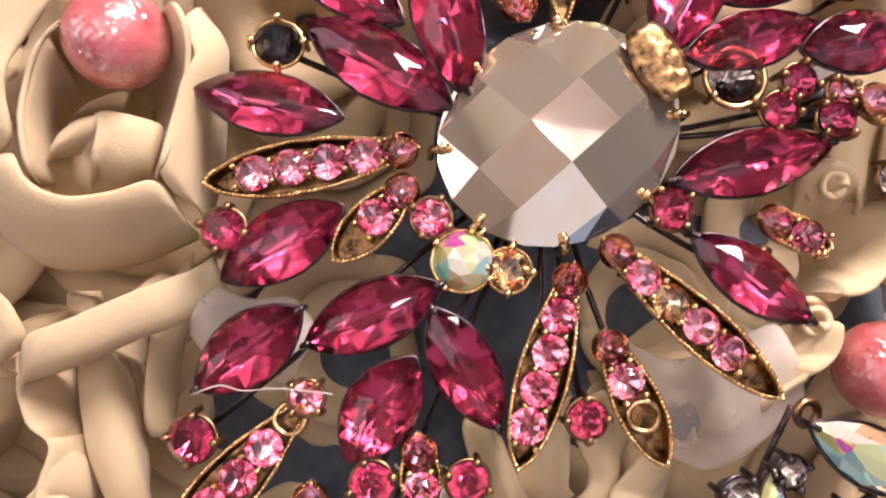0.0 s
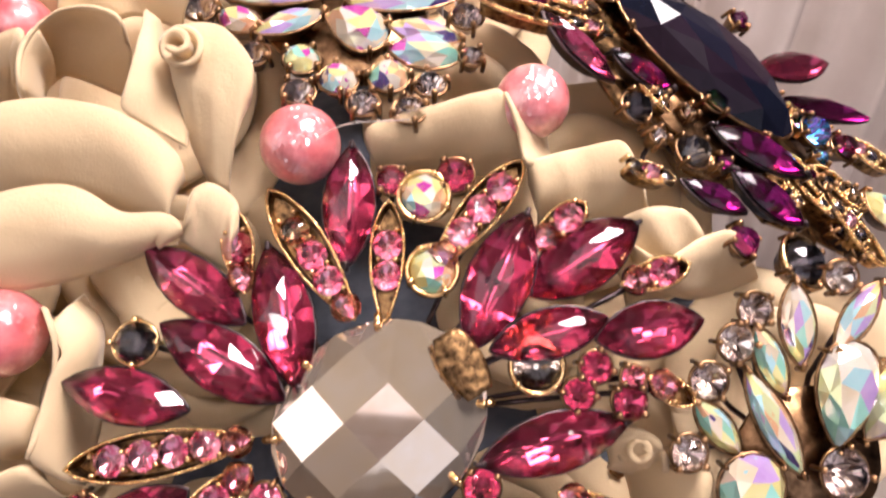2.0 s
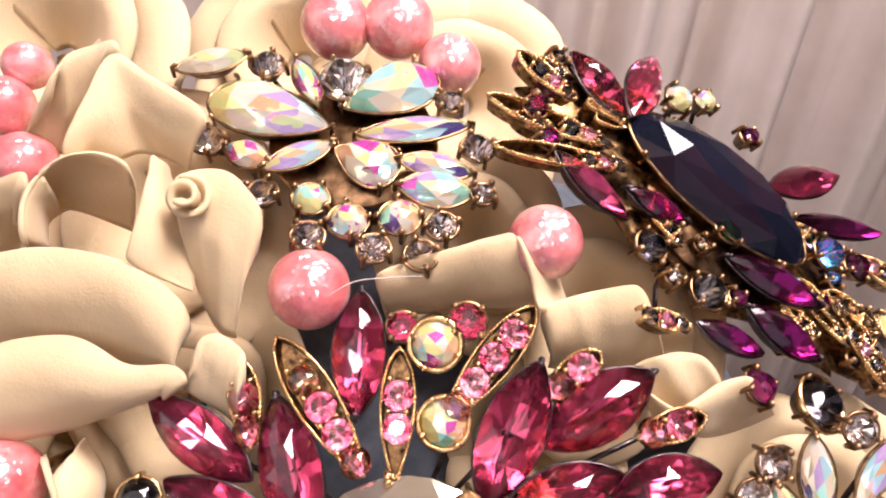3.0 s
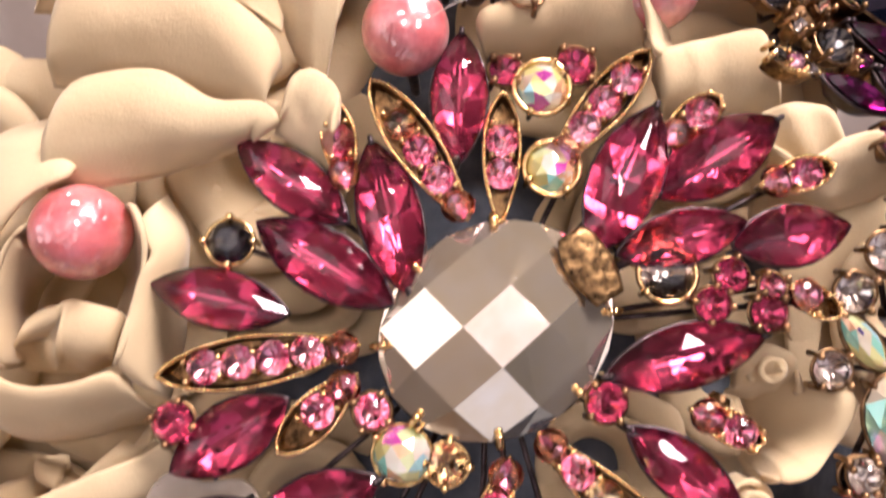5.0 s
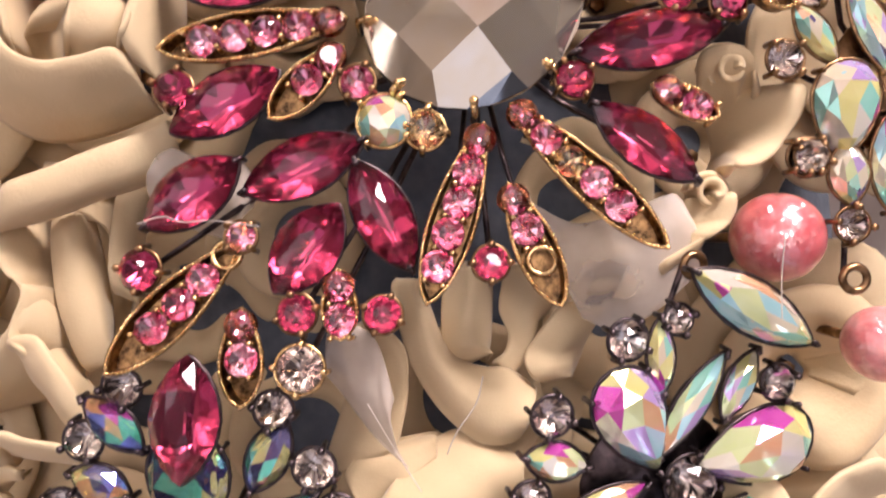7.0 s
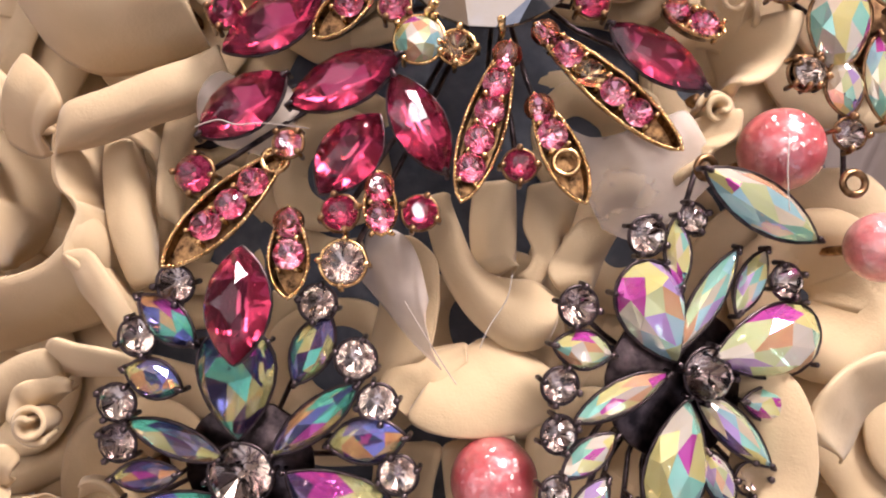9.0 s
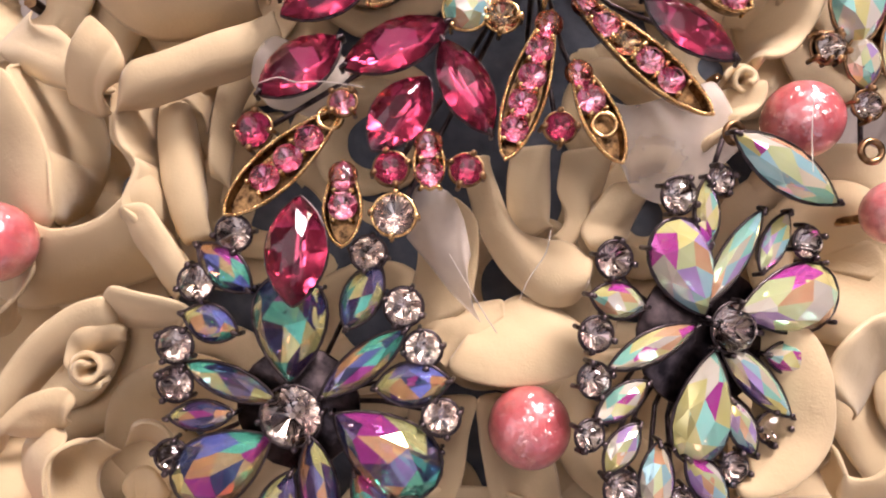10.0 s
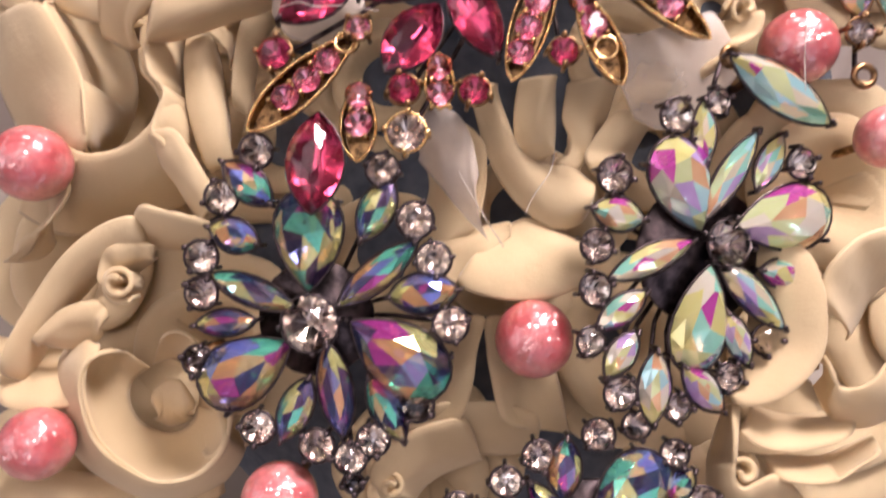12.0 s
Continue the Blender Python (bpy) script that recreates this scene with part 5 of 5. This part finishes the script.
drape(rose_g, [(-25.9, 37.9), (-23.6, 38.8), (-20.7, 37.5), (-19.3, 35.2)], 1, [(-28.2, 31.0), (-25.6, 29.6), (-22.1, 27.4), (-19.5, 25.9)], -3, 1)
curl(rose_g, -28.7, 57.6, 6.5, 2.9, 10, 4)
drape(rose_h, [(-3.1, 49.2), (5.7, 52.6), (12.9, 55.3), (17.5, 57.1)], -1, [(0.1, 43.4), (8.1, 45.0), (15.3, 45.6), (22.3, 46.6)], -10.5, 1.5)
drape(rose_h, [(17.5, 57.1), (19.3, 53.1), (20.6, 49.9), (21.5, 45.8)], -1, [(26.1, 53.1), (26.8, 50.4), (27.4, 48.6), (28.5, 46.8)], -13.5, 1)
drape(rose_h, [(21.8, 46.1), (26.3, 48.0), (31.3, 49.6), (36.9, 51.1)], -3, [(25.4, 37.3), (32.0, 36.9), (37.6, 36.4), (44.4, 38.8)], -13.5, 2)
drape(rose_h, [(33.9, 36.0), (37.9, 39.7), (42.0, 41.3), (47.1, 41.3)], -3, [(41.0, 26.6), (46.5, 27.9), (51.0, 30.1), (56.5, 32.4)], -13.5, 1.5)
drape(rose_i, [(51.7, 4.5), (50.4, -2.4), (46.7, -7.7), (41.5, -9.0)], -2, [(41.7, 2.2), (43.9, -2.8), (44.3, -6.2), (43.3, -9.8)], -15, 1.5)
drape(rose_i, [(43.7, -12.1), (43.2, -16.7), (38.9, -20.5), (34.7, -23.6)], -2, [(36.0, -15.9), (34.1, -21.9), (32.0, -26.3), (30.4, -30.6)], -12, 1.5)
drape(rose_i, [(36.6, 6.8), (40.3, 8.3), (44.3, 6.8), (45.4, 3.1)], -3, [(39.6, 0.3), (43.1, -0.2), (46.5, -0.7), (48.2, -0.5)], -13.5, 1)
drape(rose_i, [(37.6, 36.0), (43.2, 33.4), (49.0, 37.1), (54.1, 39.1)], -3, [(44.6, 29.5), (50.6, 28.4), (56.4, 29.8), (61.9, 32.8)], -12, 1)
curl(rose_i, 40.6, -12.6, -1, 2.5, 9, 5)
curl(rose_i, 41.6, 5.6, -2, 2.5, 9, 6)
drape(rose_j, [(-82.0, -117.5), (-74.7, -113.5), (-60.8, -113.0), (-39.7, -109.3)], -9, [(-89.2, -109.3), (-76.4, -110.3), (-60.4, -110.0), (-41.8, -106.2)], -17.5, 1.5)
drape(rose_j, [(-61.3, -117.5), (-50.9, -113.3), (-41.6, -109.9), (-33.6, -110.7)], -9, [(-66.1, -130.1), (-53.5, -128.1), (-43.0, -126.3), (-34.6, -125.2)], -19, 2)
drape(rose_j, [(-82.2, -120.8), (-74.3, -120.8), (-65.4, -120.7), (-59.9, -124.9)], -10, [(-88.4, -131.8), (-78.4, -133.7), (-69.7, -134.8), (-64.1, -136.2)], -19, 2)
drape(rose_k, [(-14.1, -104.8), (-13.2, -99.2), (-6.4, -93.3), (2.2, -90.1)], -12, [(-5.6, -109.5), (-3.8, -106.5), (0.3, -103.5), (6.6, -100.2)], -24, 1.5)
drape(rose_k, [(-4.9, -89.3), (2.0, -87.5), (10.1, -87.5), (15.3, -88.3)], -13, [(-2.5, -99.2), (5.4, -99.3), (11.9, -98.5), (17.3, -96.8)], -24, 1)
curl(rose_k, -10.3, -104.7, -12, 2.5, 8, 7)
drape(rose_a, [(-39.1, -14.8), (-33.3, -16.6), (-28.0, -16.0), (-24.2, -20.4)], -2, [(-41.5, -22.3), (-38.1, -26.0), (-33.3, -26.8), (-27.7, -27.9)], -5.5, 1.5, sheer=True)
drape(rose_i, [(13.9, -16.8), (21.3, -19.7), (29.0, -17.1), (36.2, -12.9)], -3, [(24.8, -33.3), (30.3, -34.5), (35.7, -30.8), (42.0, -23.7)], -5.9, 1.5, sheer=True)
drape(rose_f, [(-12.0, -38.1), (-9.4, -37.3), (-5.6, -38.7), (-2.9, -42.9)], 1, [(-12.2, -45.5), (-7.9, -49.6), (-3.7, -53.8), (1.5, -57.9)], -4, 1.5, sheer=True)

# roses deeper in the bouquet
rose(-56, 0, -23, 24, 11, 1, 2, 0.7, 1.2, heart=False, label="cream foam rose lying deeper in the bouquet")
rose(-41, 55, -16, 24, 11, 2, 2, 0.7, 1.2, heart=False, label="cream foam rose lying deeper in the bouquet")
rose(-72, -40, -26, 26, 11, 3, 2, 0.7, 1.2, heart=False, label="cream foam rose lying deeper in the bouquet")
rose(-52, -87, -25, 22, 11, 4, 2, 0.7, 1.2, heart=False, label="cream foam rose lying deeper in the bouquet")
rose(74, -74, -21, 30, 11, 5, 2, 0.7, 1.2, heart=False, label="cream foam rose lying deeper in the bouquet")
rose(10, -52, -20, 20, 11, 6, 2, 0.7, 1.2, heart=False, label="cream foam rose lying deeper in the bouquet")
rose(47, 0, -25, 18, 11, 7, 2, 0.7, 1.2, heart=False, label="cream foam rose lying deeper in the bouquet")
rose(13, 56, -19, 18, 11, 8, 2, 0.7, 1.2, heart=False, label="cream foam rose lying deeper in the bouquet")
rose(36, 44, -18, 22, 11, 9, 2, 0.7, 1.2, heart=False, label="cream foam rose lying deeper in the bouquet")
rose(-4, -106, -27, 18, 11, 10, 2, 0.7, 1.2, heart=False, label="cream foam rose lying deeper in the bouquet")
rose(-72, -115, -22, 22, 11, 11, 2, 0.7, 1.2, heart=False, label="cream foam rose lying deeper in the bouquet")
rose(-34, 26, -17, 20, 11, 12, 2, 0.7, 1.2, heart=False, label="cream foam rose lying deeper in the bouquet")
rose(-64, 84, -15, 24, 11, 13, 2, 0.7, 1.2, heart=False, label="cream foam rose lying deeper in the bouquet")
rose(58, -104, -22, 22, 11, 14, 2, 0.7, 1.2, heart=False, label="cream foam rose lying deeper in the bouquet")
rose(-44, -40, -26, 18, 11, 15, 2, 0.7, 1.2, heart=False, label="cream foam rose lying deeper in the bouquet")
rose(34, -34, -20, 18, 11, 18, 2, 0.7, 1.2, heart=False, label="cream foam rose lying deeper in the bouquet")
rose(32, -75, -22, 20, 11, 19, 2, 0.7, 1.2, heart=False, label="cream foam rose lying deeper in the bouquet")
rose(8, 88, -37, 24, 11, 20, 2, 0.7, 1.2, heart=False, label="cream foam rose lying deeper in the bouquet")
rose(74, 14, -19, 22, 11, 21, 2, 0.7, 1.2, heart=False, label="cream foam rose lying deeper in the bouquet")
rose(-26, 94, -35, 22, 11, 22, 2, 0.7, 1.2, heart=False, label="cream foam rose lying deeper in the bouquet")
rose(-18, -62, -22, 18, 11, 23, 2, 0.7, 1.2, heart=False, label="cream foam rose lying deeper in the bouquet")
rose(66, -40, -15, 22, 11, 24, 2, 0.7, 1.2, heart=False, label="cream foam rose lying deeper in the bouquet")
rose(-80, -70, -24, 22, 11, 25, 2, 0.7, 1.2, heart=False, label="cream foam rose lying deeper in the bouquet")
rose(-80, 20, -15, 24, 11, 26, 2, 0.7, 1.2, heart=False, label="cream foam rose lying deeper in the bouquet")

rose(-94, -6, -17, 26, 11, 31, 2, 0.7, 1.2, heart=False, label="cream foam rose lying deeper in the bouquet")
rose(96, -60, -18, 26, 11, 32, 2, 0.7, 1.2, heart=False, label="cream foam rose lying deeper in the bouquet")
rose(-22, -26, -20, 16, 11, 27, 2, 0.7, 1.2, heart=False, label="cream foam rose lying deeper in the bouquet")
rose(24, -16, -20, 15, 11, 28, 2, 0.7, 1.2, heart=False, label="cream foam rose lying deeper in the bouquet")
rose(26, 22, -20, 15, 11, 29, 2, 0.7, 1.2, heart=False, label="cream foam rose lying deeper in the bouquet")
rose(-26, 10, -20, 14, 11, 30, 2, 0.7, 1.2, heart=False, label="cream foam rose lying deeper in the bouquet")

# ---- threads ----
thread([(-36.3, -26.3, 8.5), (-33.3, -25.0, 8.5), (-30.6, -25.4, 8.5), (-26.6, -24.8, 8.5), (-20.5, -24.9, 8.5)])
thread([(-5.0, -47.7, 2), (-1.3, -52.6, 2), (1.8, -56.6, 2), (3.8, -59.0, 2)])
thread([(10.4, -42.1, 2), (9.9, -45.9, 2), (7.7, -50.2, 2), (6.7, -53.4, 2)])
thread([(46.5, -18.5, 8), (46.7, -23.9, 8), (47.4, -29.3, 8)])
thread([(-8.2, 45.5, 6), (-4.6, 47.9, 6), (-0.1, 48.8, 6), (4.4, 49.4, 6)])
